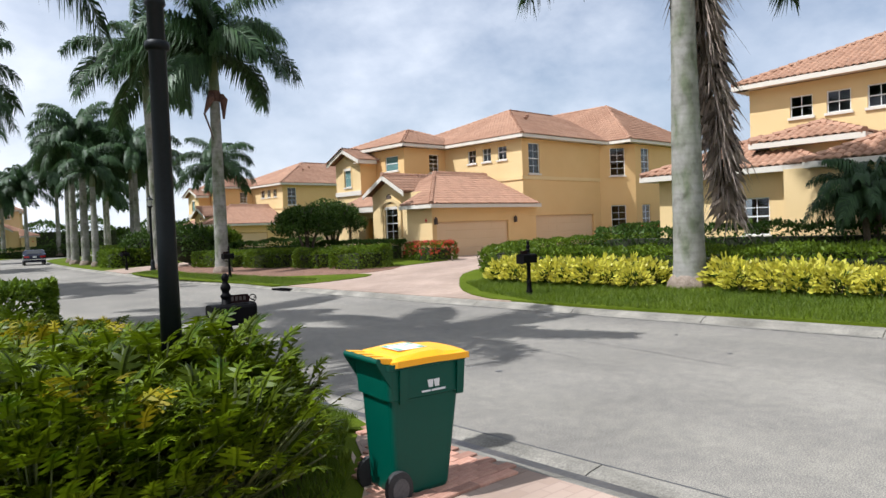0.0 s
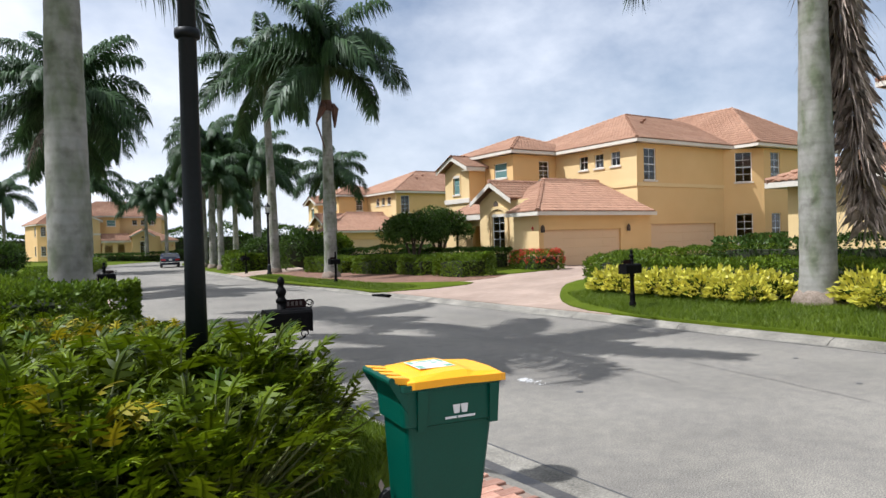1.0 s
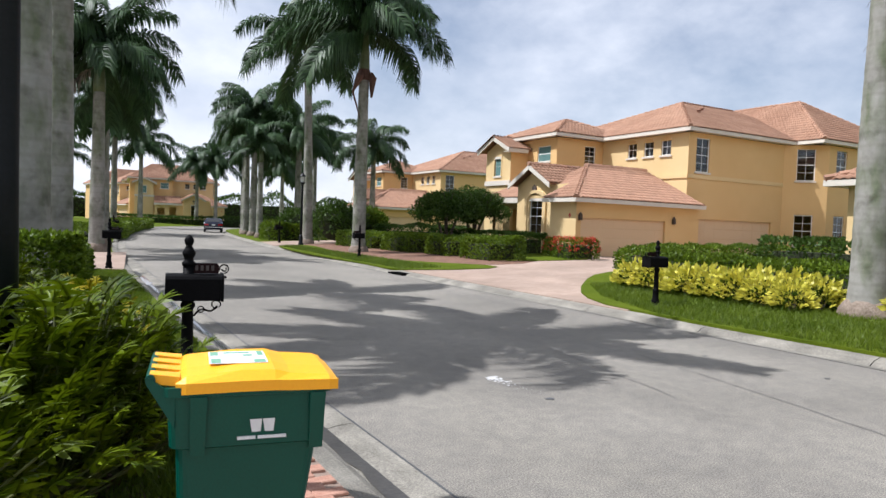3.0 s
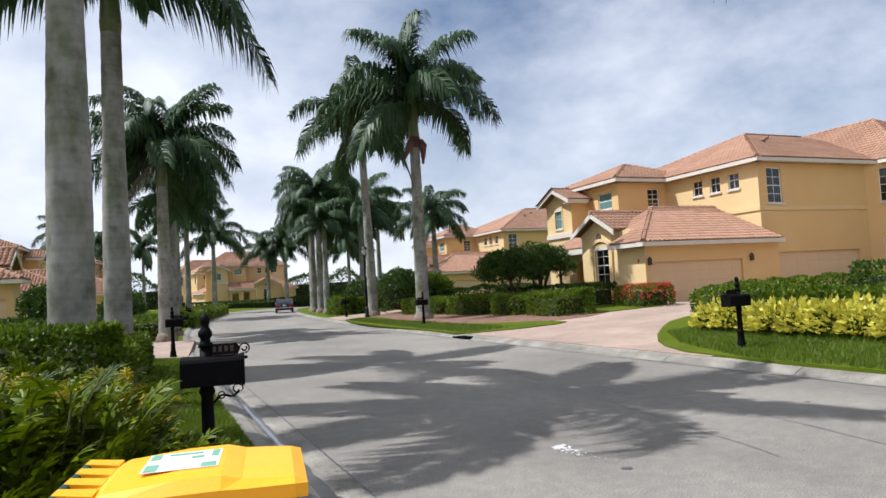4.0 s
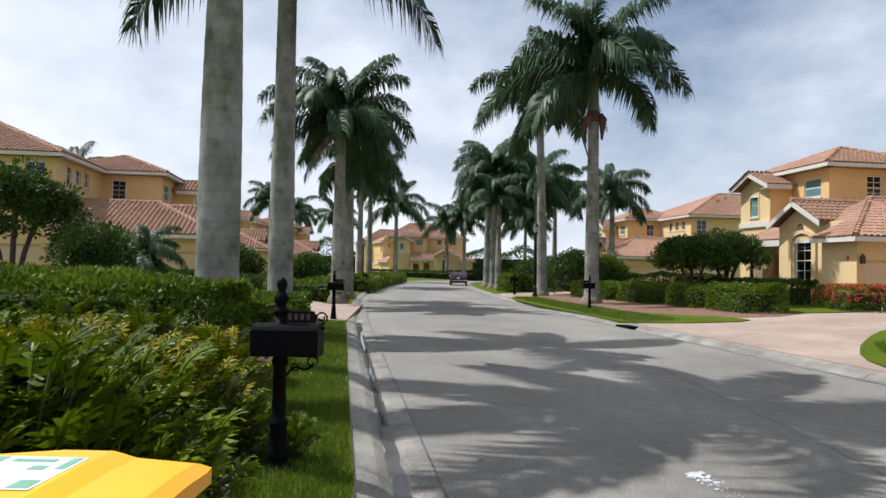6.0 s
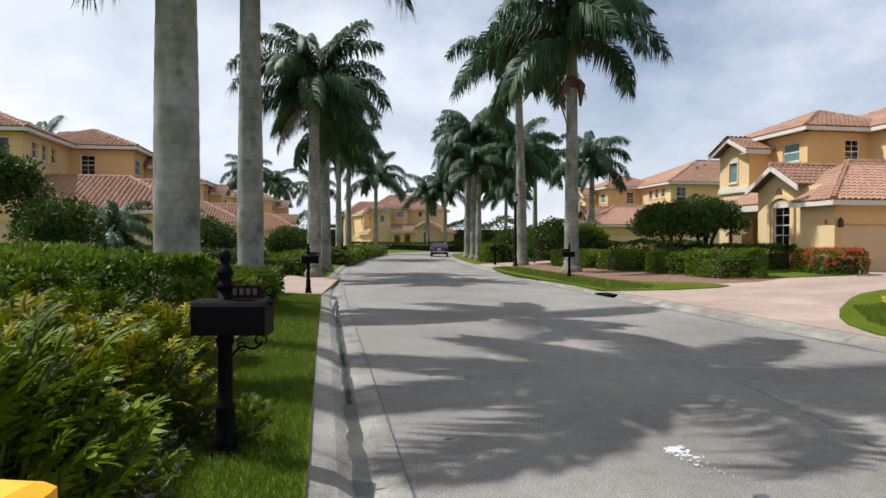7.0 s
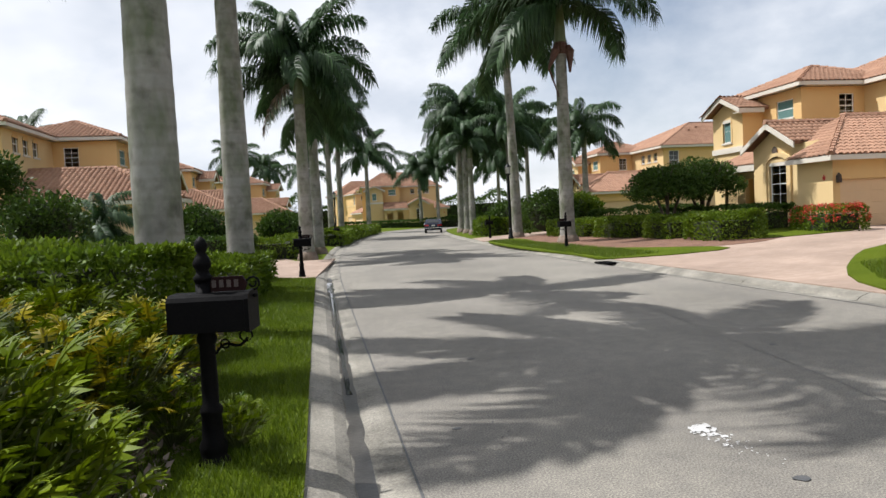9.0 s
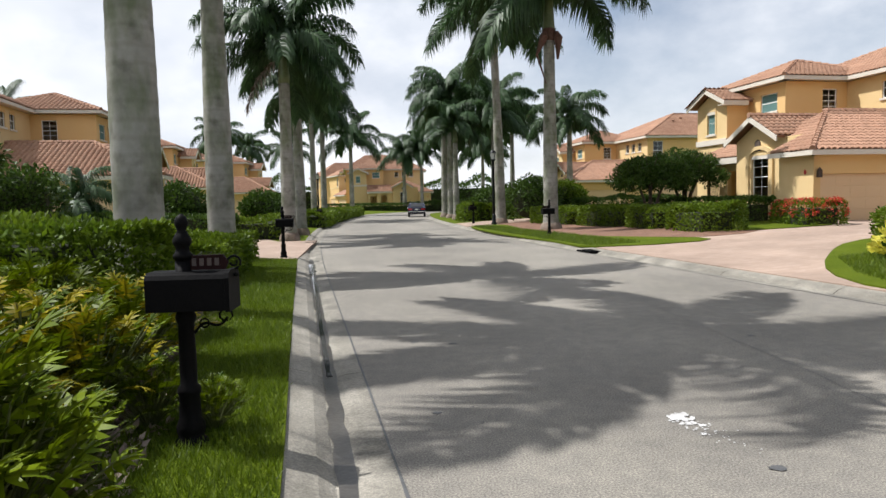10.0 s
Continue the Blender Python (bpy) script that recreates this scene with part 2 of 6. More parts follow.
BRICK_P = mat("paver_brick", (0.33, 0.155, 0.105), (0.5, 0.29, 0.21), 0.9, 6, 60, 0.35, piece=0.28)
JOINT = mat("paver_joint", (0.2, 0.14, 0.11), (0.3, 0.22, 0.17), 0.95, 6, 60, 0.3)
GLASS = bpy.data.materials.new("window_glass")
GLASS.use_nodes = True
gp = GLASS.node_tree.nodes["Principled BSDF"]
gp.inputs["Base Color"].default_value = (0.42, 0.45, 0.46, 1)
gp.inputs["Roughness"].default_value, gp.inputs["Transmission Weight"].default_value = 0.03, 1.0
CARGLASS = bpy.data.materials.new("car_glass")
CARGLASS.use_nodes = True
gp = CARGLASS.node_tree.nodes["Principled BSDF"]
gp.inputs["Base Color"].default_value = (0.012, 0.014, 0.016, 1)
gp.inputs["Roughness"].default_value = 0.05


def paver_material():
    m = bpy.data.materials.new("driveway_pavers")
    m.use_nodes = True
    t = m.node_tree
    p = t.nodes["Principled BSDF"]
    p.inputs["Roughness"].default_value = 0.9
    tc, br, n = t.nodes.new("ShaderNodeTexCoord"), t.nodes.new("ShaderNodeTexBrick"), t.nodes.new("ShaderNodeTexNoise")
    br.inputs["Scale"].default_value, br.inputs["Mortar Size"].default_value = 1.0, 0.006
    br.inputs["Brick Width"].default_value, br.inputs["Row Height"].default_value = 0.22, 0.11
    br.inputs["Color1"].default_value, br.inputs["Color2"].default_value = (0.33, 0.242, 0.187, 1), (0.39, 0.295, 0.235, 1)
    br.inputs["Mortar"].default_value = (0.32, 0.235, 0.19, 1)
    n.inputs["Scale"].default_value, n.inputs["Detail"].default_value = 0.5, 6
    r, mixn = t.nodes.new("ShaderNodeValToRGB"), t.nodes.new("ShaderNodeMixRGB")
    r.color_ramp.elements[0].color, r.color_ramp.elements[1].color = (0.72, 0.70, 0.68, 1), (1.12, 1.1, 1.08, 1)
    r.color_ramp.elements[0].position, r.color_ramp.elements[1].position = 0.3, 0.7
    mixn.blend_type, mixn.inputs["Fac"].default_value = "MULTIPLY", 1.0
    t.links.new(tc.outputs["Object"], br.inputs["Vector"])
    t.links.new(tc.outputs["Object"], n.inputs["Vector"])
    t.links.new(n.outputs["Fac"], r.inputs["Fac"])
    t.links.new(br.outputs["Color"], mixn.inputs["Color1"])
    t.links.new(r.outputs["Color"], mixn.inputs["Color2"])
    t.links.new(mixn.outputs[0], p.inputs["Base Color"])
    b = t.nodes.new("ShaderNodeBump")
    b.inputs["Strength"].default_value, b.inputs["Distance"].default_value = 0.4, 0.01
    t.links.new(br.outputs["Fac"], b.inputs["Height"])
    b.invert = True
    t.links.new(b.outputs[0], p.inputs["Normal"])
    return m


PAVER = paver_material()


# ---- mesh helpers ----
def part(name, bm, material, parent=None, label="", smooth=False, bevel=0.0):
    """Links a bmesh as one mesh object, under a thing or a part."""
    if bevel:
        edges = [e for e in bm.edges if e.is_manifold and e.calc_face_angle(0) > 0.6]
        bmesh.ops.bevel(bm, geom=edges, offset=bevel, segments=2, affect="EDGES")
    me = bpy.data.meshes.new(name)
    bm.normal_update()
    bm.to_mesh(me)
    bm.free()
    return part_of(name, me, material, parent, label, smooth)


def part_of(name, me, material, parent=None, label="", smooth=False):
    if material and not me.materials:
        me.materials.append(material)
    if smooth:
        me.polygons.foreach_set("use_smooth", [True] * len(me.polygons))
    ob = new(name, me)
    if parent:
        ob.parent = parent
    if label:
        ob["label"] = label
    return ob


def thing(name, label, category, m=None, group="", kind=""):
    ob = new(name)
    ob.empty_display_size = 0.1
    if m is not None:
        ob.matrix_basis = m
    return tagged(ob, label, category, group, kind)


def mesh_from(name, verts, faces):
    me = bpy.data.meshes.new(name)
    me.from_pydata([tuple(v) for v in verts], [], [tuple(f) for f in faces])
    me.update()
    return me


def tri_mesh(name, verts, faces):
    """A mesh from numpy arrays of points and equal-sided faces."""
    me = bpy.data.meshes.new(name)
    k = faces.shape[1]
    me.vertices.add(len(verts))
    me.vertices.foreach_set("co", verts.astype(np.float32).ravel())
    me.loops.add(faces.size)
    me.loops.foreach_set("vertex_index", faces.astype(np.int32).ravel())
    me.polygons.add(len(faces))
    me.polygons.foreach_set("loop_start", np.arange(0, faces.size, k, dtype=np.int32))
    me.update(calc_edges=True)
    me.validate()
    return me


def box(bm, x0, y0, z0, x1, y1, z1):
    v = [bm.verts.new(p) for p in ((x0, y0, z0), (x1, y0, z0), (x1, y1, z0), (x0, y1, z0), (x0, y0, z1), (x1, y0, z1), (x1, y1, z1), (x0, y1, z1))]
    for f in ((0, 3, 2, 1), (4, 5, 6, 7), (0, 1, 5, 4), (1, 2, 6, 5), (2, 3, 7, 6), (3, 0, 4, 7)):
        bm.faces.new([v[i] for i in f])
    return v


def prism(bm, outline, lift):
    """A solid from a planar outline of points and a vector by which it is thick."""
    a = [bm.verts.new(p) for p in outline]
    b = [bm.verts.new(Vector(p) + Vector(lift)) for p in outline]
    n = len(a)
    bm.faces.new(a[::-1])
    bm.faces.new(b)
    for i in range(n):
        bm.faces.new((a[i], a[(i + 1) % n], b[(i + 1) % n], b[i]))


def lathe(bm, profile, sides=16, centre=(0, 0, 0), bend=None):
    """A turned solid from rows of radius and height."""
    rings = []
    for r, z in profile:
        dx, dy = bend(z) if bend else (0, 0)
        rings.append([bm.verts.new((centre[0] + dx + r * math.cos(a), centre[1] + dy + r * math.sin(a), centre[2] + z)) for a in (2 * math.pi * k / sides for k in range(sides))])
    for p, q in zip(rings, rings[1:]):
        for k in range(sides):
            bm.faces.new((p[k], p[(k + 1) % sides], q[(k + 1) % sides], q[k]))
    bm.faces.new(rings[0][::-1])
    bm.faces.new(rings[-1])


def tube(bm, points, radii, sides=6):
    """A tapered tube along points."""
    rings = []
    pts = [Vector(p) for p in points]
    for i, p in enumerate(pts):
        d = (pts[min(i + 1, len(pts) - 1)] - pts[max(i - 1, 0)]).normalized()
        s = d.cross(Vector((0.3, 0.1, 1)) if abs(d.z) < 0.9 else Vector((1, 0.2, 0))).normalized()
        u = d.cross(s)
        rings.append([bm.verts.new(p + radii[i] * (s * math.cos(a) + u * math.sin(a))) for a in (2 * math.pi * k / sides for k in range(sides))])
    for p, q in zip(rings, rings[1:]):
        for k in range(sides):
            bm.faces.new((p[k], q[k], q[(k + 1) % sides], p[(k + 1) % sides]))
    bm.faces.new(rings[0])
    bm.faces.new(rings[-1][::-1])


# ---- the street's line ----
ROAD_X, ROAD_HALF, GUTTER = 4.5, 3.69, 0.66


def swerve(y):
    """How far the street has swung aside at y."""
    return 0.0015 * max(0.0, y - 15) ** 2


def street_line():
    rows = [(ROAD_X + swerve(y), y) for y in (-60, -40, -20, -10, -5, 0, 5, 10, 15, *range(18, 82, 3))]
    x, y = rows[-1]
    a = math.atan2(1, 2 * 0.0015 * (y - 15))
    for _ in range(34):
        a -= radians(2.6)
        x, y = x + 2.2 * math.cos(a), y + 2.2 * math.sin(a)
        rows.append((x, y))
    return [Vector((x, y, 0)) for x, y in rows]


LINE = street_line()


def beside(off):
    """The street's line moved to its right by off."""
    rows = []
    for i, p in enumerate(LINE):
        d = (LINE[min(i + 1, len(LINE) - 1)] - LINE[max(i - 1, 0)]).normalized()
        rows.append(p + Vector((d.y, -d.x, 0)) * off)
    return rows


def yard_z(x, y):
    """Height of the yards: they rise gently from the kerb to the houses."""
    off = abs(x - ROAD_X - swerve(min(y, 85))) - ROAD_HALF - GUTTER
    return 0.08 + 0.037 * min(max(off, 0), 10)


def ribbon(name, off0, off1, z0, z1, material, label="", category="", first=0, last=None, parent=None):
    bm = bmesh.new()
    rows = [[bm.verts.new(p + Vector((0, 0, z))) for p in beside(o)[first:last]] for o, z in ((off0, z0), (off1, z1))]
    for k in range(len(rows[0]) - 1):
        bm.faces.new((rows[0][k], rows[1][k], rows[1][k + 1], rows[0][k + 1]))
    for f in bm.faces:
        if f.normal.z < 0:
            f.normal_flip()
    return tagged(part(name, bm, material, parent), label, category, kind="structure")


def slab(name, outline, material, label, category, lift=0.0, thick=0.06, rise=True, kind="structure"):
    """A flat piece of ground with an outline in plan, that follows the yard's slope."""
    bm = bmesh.new()
    top = [bm.verts.new((x, y, (yard_z(x, y) if rise else 0) + lift)) for x, y in outline]
    for v in top:
        v.co.z = 0
    f = bm.faces.new(top)
    for axis, step in ((0, 1.5), (1, 3.0)):
        lo, hi = min(p[axis] for p in outline), max(p[axis] for p in outline)
        for k in range(int(lo // step), int(hi // step) + 2):
            n = Vector((1, 0, 0)) if axis == 0 else Vector((0, 1, 0))
            bmesh.ops.bisect_plane(bm, geom=bm.verts[:] + bm.edges[:] + bm.faces[:], plane_co=n * (k * step + 0.003), plane_no=n)
    bmesh.ops.triangulate(bm, faces=bm.faces[:])
    for v in bm.verts:
        v.co.z = (yard_z(v.co.x, v.co.y) if rise else 0) + lift
    top = bm.verts[:]
    bm.normal_update()
    if sum(f.normal.z for f in bm.faces) < 0:
        bmesh.ops.reverse_faces(bm, faces=bm.faces[:])
    g = bmesh.ops.extrude_face_region(bm, geom=bm.faces[:])
    for v in g["geom"]:
        if isinstance(v, bmesh.types.BMVert):
            v.co.z += 0
    for v in top:
        v.co.z -= thick
    return tagged(part(name, bm, material), label, category, kind=kind)


def rounded(points, step=0.35):
    """A closed smooth outline through points."""
    n, rows = len(points), []
    for i in range(n):
        p0, p1, p2, p3 = (Vector(points[(i + k) % n]) for k in (-1, 0, 1, 2))
        m = max(2, int((p2 - p1).length / step / 3))
        for k in range(m):
            s = k / m
            q = 0.5 * ((2 * p1) + (p2 - p0) * s + (2 * p0 - 5 * p1 + 4 * p2 - p3) * s * s + (3 * p1 - p0 - 3 * p2 + p3) * s ** 3)
            rows.append((q.x, q.y))
    return rows


# ---- ground, road, kerbs ----
bm = bmesh.new()
bmesh.ops.create_grid(bm, x_segments=8, y_segments=8, size=1500, matrix=Matrix.Translation((0, 0, -0.12)))
tagged(part("ground", bm, LAWN), "green grassy ground reaching to the horizon", "ground", kind="structure")
ribbon("road", -ROAD_HALF, ROAD_HALF, 0, 0, ASPHALT, "pale grey weathered asphalt street", "road")
for side, name in ((-1, "lawn_verge_west"), (1, "lawn_verge_east")):
    a, b = sorted((side * (ROAD_HALF + GUTTER), side * (ROAD_HALF + GUTTER + 10)))
    ribbon(name, a, b, 0.08 if side > 0 else 0.45, 0.45 if side > 0 else 0.08, LAWN, "mown green lawn beside the street", "lawn")


def kerb(side):
    """A shallow concrete gutter in cast lengths, lowest along its middle."""
    base = thing("kerb", "pale concrete gutter kerb with cast joints along the street", "kerb", kind="structure")
    offs = ((0.0, 0.0), (0.16, -0.012), (0.27, -0.035), (0.36, -0.035), (0.46, 0.03), (GUTTER, 0.085))
    pts = beside(0)
    dense = []
    for p, q in zip(pts, pts[1:]):
        n = max(1, int((q - p).length / 1.0))
        dense += [p.lerp(q, k / n) for k in range(n)]
    rows = []
    for i, p in enumerate(dense):
        d = (dense[min(i + 1, len(dense) - 1)] - dense[max(i - 1, 0)]).normalized()
        rows.append((p, Vector((d.y, -d.x, 0)) * side))
    for i in range(0, len(rows) - 3, 3):
        bm = bmesh.new()
        loops = []
        for k in range(4):
            p, n = rows[i + k]
            along = (rows[i + 3][0] - rows[i][0]).normalized() * (0.007 if k == 0 else -0.007 if k == 3 else 0)
            loops.append([bm.verts.new(p + n * (ROAD_HALF + 0.004 + o) + along + Vector((0, 0, z + 0.004))) for o, z in offs] +
                         [bm.verts.new(p + n * (ROAD_HALF + GUTTER) + along + Vector((0, 0, -0.15))), bm.verts.new(p + n * (ROAD_HALF + 0.004) + along + Vector((0, 0, -0.15)))])
        for a, b in zip(loops, loops[1:]):
            for k in range(len(a)):
                bm.faces.new((a[k], a[(k + 1) % len(a)], b[(k + 1) % len(a)], b[k]))
        bm.faces.new(loops[0])
        bm.faces.new(loops[-1][::-1])
        bmesh.ops.recalc_face_normals(bm, faces=bm.faces[:])
        part("kerb_length", bm, CONCRETE, base)
    return base


kerb(-1)
kerb(1)

# paved driveways
slab("driveway_near", [(-14, -12), (0.145, -12), (0.145, 2.3), (-0.3, 1.8), (-0.55, 1.35), (-0.9, 0.85), (-1.25, 0.45), (-14, 0.3)], PAVER, "red-brown brick paved driveway apron", "driveway", lift=0.012)
slab("driveway_west", [(-9, 32), (-6.5, 20.5), (-1.6, 19.6), (0.13, 18.6), (0.9, 28.3), (-0.6, 27.3), (-2.5, 33.5), (-5, 33.5)], PAVER, "pinkish paved driveway across the street", "driveway", lift=0.02)
slab("driveway_east", [(8.82, 8.0), (14, 10), (19.5, 13), (36, 13), (36, 23.6), (19.6, 23.6), (17, 21.5), (13.5, 20), (8.84, 18.6)], PAVER, "pinkish paved driveway that widens to the garages", "driveway", lift=0.02)
slab("driveway_far", [(9.5, 37.5), (16, 39.5), (24, 42), (24, 47), (16, 44), (10.2, 43.5)], PAVER, "pinkish paved driveway of the next house", "driveway", lift=0.02)
# lawns and beds on them
slab("lawn_island", rounded([(8.83, -18), (8.83, 0), (8.83, 7.2), (9.4, 9.9), (11.6, 12.6), (14.6, 14.9), (19, 15.2), (24, 14), (25, -18)]), LAWN, "mown green lawn round the yellow shrubs", "lawn", lift=0.05)
slab("lawn_front", rounded([(8.95, 18.7), (11.9, 18.0), (12.6, 19.2), (11.4, 21.5), (10.4, 24.5), (10.3, 29), (11.2, 34.5), (11.2, 37.2), (9.6, 36.8), (8.85, 30), (8.83, 22)]), LAWN, "dry green lawn strip along the kerb", "lawn", lift=0.045)
slab("mulch_bed", rounded([(10.3, 24), (11.2, 21), (13.2, 19.4), (15.6, 20.3), (16.4, 24), (15.5, 31), (14.6, 38), (11.5, 38), (10.2, 30)]), SOIL, "red-brown wood mulch bed round palms", "mulch bed", lift=0.03)
slab("lawn_house", rounded([(14.6, 21.2), (17, 20.2), (19.4, 21.4), (19.5, 30), (16.6, 31), (15.8, 25)]), LAWN, "small green lawn before the house", "lawn", lift=0.045)
slab("planting_bed", rounded([(-14, 0.3), (-3, 0.35), (-1.3, 0.75), (-0.85, 1.6), (-0.65, 2.6), (-0.62, 4.4), (-0.75, 8), (-0.9, 17.4), (-3, 18.8), (-14, 19)]), DIRT, "dark soil bed with leaf litter", "planting bed", lift=0.03)


# ---- houses ----
def wall(name, house, p0, p1, z0, z1, holes, material, mirror, thick=0.22, label=""):
    """An upright wall from p0 to p1 in plan, its outer face to the right of that way, with openings (u0, u1, z0, z1)."""
    a, b = Vector((*p0, 0)), Vector((*p1, 0))
    d = (b - a).normalized()
    n = Vector((d.y, -d.x, 0))
    length = (b - a).length
    us = sorted({0.003, length - 0.003, *[u for h in holes for u in h[:2]]})
    zs = sorted({z0, z1, *[z for h in holes for z in h[2:]]})
    bm = bmesh.new()
    verts = {}

    def at(u, z, depth):
        key = (round(u, 4), round(z, 4), depth)
        if key not in verts:
            verts[key] = bm.verts.new(a + d * u - n * depth + Vector((0, 0, z)))
        return verts[key]

    def solid(i, k):
        if not (0 <= i < len(us) - 1 and 0 <= k < len(zs) - 1):
            return False
        u, z = (us[i] + us[i + 1]) / 2, (zs[k] + zs[k + 1]) / 2
        return not any(h[0] < u < h[1] and h[2] < z < h[3] for h in holes)

    for i in range(len(us) - 1):
        for k in range(len(zs) - 1):
            if not solid(i, k):
                continue
            u0, u1, w0, w1 = us[i], us[i + 1], zs[k], zs[k + 1]
            bm.faces.new((at(u0, w0, 0), at(u1, w0, 0), at(u1, w1, 0), at(u0, w1, 0)))
            bm.faces.new((at(u0, w1, thick), at(u1, w1, thick), at(u1, w0, thick), at(u0, w0, thick)))
            for (di, dk), e in (((-1, 0), ((u0, w0), (u0, w1))), ((1, 0), ((u1, w1), (u1, w0))), ((0, -1), ((u1, w0), (u0, w0))), ((0, 1), ((u0, w1), (u1, w1)))):
                if not solid(i + di, k + dk):
                    (ua, wa), (ub, wb) = e
                    bm.faces.new((at(ua, wa, 0), at(ub, wb, 0), at(ub, wb, thick), at(ua, wa, thick)))
    bmesh.ops.recalc_face_normals(bm, faces=bm.faces[:])
    bm.transform(Matrix.Diagonal((mirror, 1, 1, 1)))
    if mirror < 0:
        bmesh.ops.reverse_faces(bm, faces=bm.faces[:])
    return part(name, bm, material, house, label)


def window(house, p0, p1, u, z, w, h, mirror, cols=2, rows=4, arched=False, shutter=False, sill=True, trim=0.0):
    """A sash window in a wall from p0 to p1, with its glazing bars, pane and sill."""
    a, b = Vector((*p0, 0)), Vector((*p1, 0))
    d = (b - a).normalized()
    n = Vector((d.y, -d.x, 0))
    M = Matrix.Diagonal((mirror, 1, 1, 1)) @ Matrix(((d.x, -n.x, 0, a.x + d.x * u), (d.y, -n.y, 0, a.y + d.y * u), (0, 0, 1, z), (0, 0, 0, 1)))

    def put(name, bm, m, parent):
        bm.transform(M)
        bmesh.ops.recalc_face_normals(bm, faces=bm.faces[:])
        return part(name, bm, m, parent)

    f = 0.045
    bm = bmesh.new()
    loops = [[bm.verts.new((x, d_, z_)) for x, z_ in pts] for d_ in (0.06, 0.13) for pts in (((0, 0), (w, 0), (w, h), (0, h)), ((f, f), (w - f, f), (w - f, h - f), (f, h - f)))]
    for a_, b_ in ((0, 1), (1, 3), (3, 2), (2, 0)):
        for k in range(4):
            bm.faces.new((loops[a_][k], loops[a_][(k + 1) % 4], loops[b_][(k + 1) % 4], loops[b_][k]))
    win = put("window", bm, FRAME, house)
    bars = [(f + (w - 2 * f) * k / cols - 0.012, f, f + (w - 2 * f) * k / cols + 0.012, h - f, 0.075) for k in range(1, cols)]
    bars += [(f, f + (h - 2 * f) * k / rows - (0.022 if 2 * k == rows else 0.012), w - f, f + (h - 2 * f) * k / rows + (0.022 if 2 * k == rows else 0.012), 0.07) for k in range(1, rows)]
    for x0, y0, x1, y1, front in bars:
        bm = bmesh.new()
        box(bm, x0, front, y0, x1, 0.115, y1)
        put("glazing_bar", bm, FRAME, win)
    bm = bmesh.new()
    box(bm, f * 0.6, 0.09, f * 0.6, w - f * 0.6, 0.1, h - f * 0.6)
    put("pane", bm, TEAL if shutter else GLASS, win)
    if shutter:
        for k in range(int(h / 0.09)):
            bm = bmesh.new()
            y = 0.07 + k * 0.09
            prism(bm, ((f, 0.06, y), (w - f, 0.06, y), (w - f, 0.085, y + 0.06), (f, 0.085, y + 0.06)), (0, 0.012, 0))
            put("slat", bm, TEAL, win)
    if sill:
        bm = bmesh.new()
        box(bm, -0.08, -0.07, -0.1, w + 0.08, 0.05, 0.0)
        put("sill", bm, TRIM, win)
    if arched:
        bm = bmesh.new()
        pts = [(w / 2 + (w / 2 + 0.02) * math.cos(t), -0.03, h - 0.16 + 0.26 * math.sin(t)) for t in np.linspace(0, math.pi, 9)]
        prism(bm, pts[::-1] + [(w * 0.05, -0.03, h + 0.16)][:0], (0, 0.03, 0))
        put("arch_trim", bm, TRIM if trim else STUCCO, win)
    if trim:
        bm = bmesh.new()
        for q in ((-trim, -trim * 0.3, 0, h), (w, -trim * 0.3, w + trim, h), (-trim, h, w + trim, h + trim)):
            box(bm, q[0], -0.035, q[1], q[2], 0.02, q[3])
        put("surround", bm, STUCCO_LOW, win)
    return win


TILE_W, TILE_L = 0.26, 0.35


def tile_shape():
    """One barrel tile: an arched strip, its lower edge thicker."""
    xs = [(-0.5, 0.0), (-0.3, 0.055), (0.0, 0.08), (0.3, 0.055), (0.5, 0.0)]
    v = [(x * TILE_W, -0.03, z + 0.035) for x, z in xs] + [(x * TILE_W * 0.94, TILE_L + 0.02, z + 0.004) for x, z in xs]
    v += [(x * TILE_W, -0.03, max(0.0, z - 0.01)) for x, z in xs]
    f = [(k, k + 1, k + 6, k + 5) for k in range(4)] + [(k + 10, k + 11, k + 1, k) for k in range(4)]
    return v, f


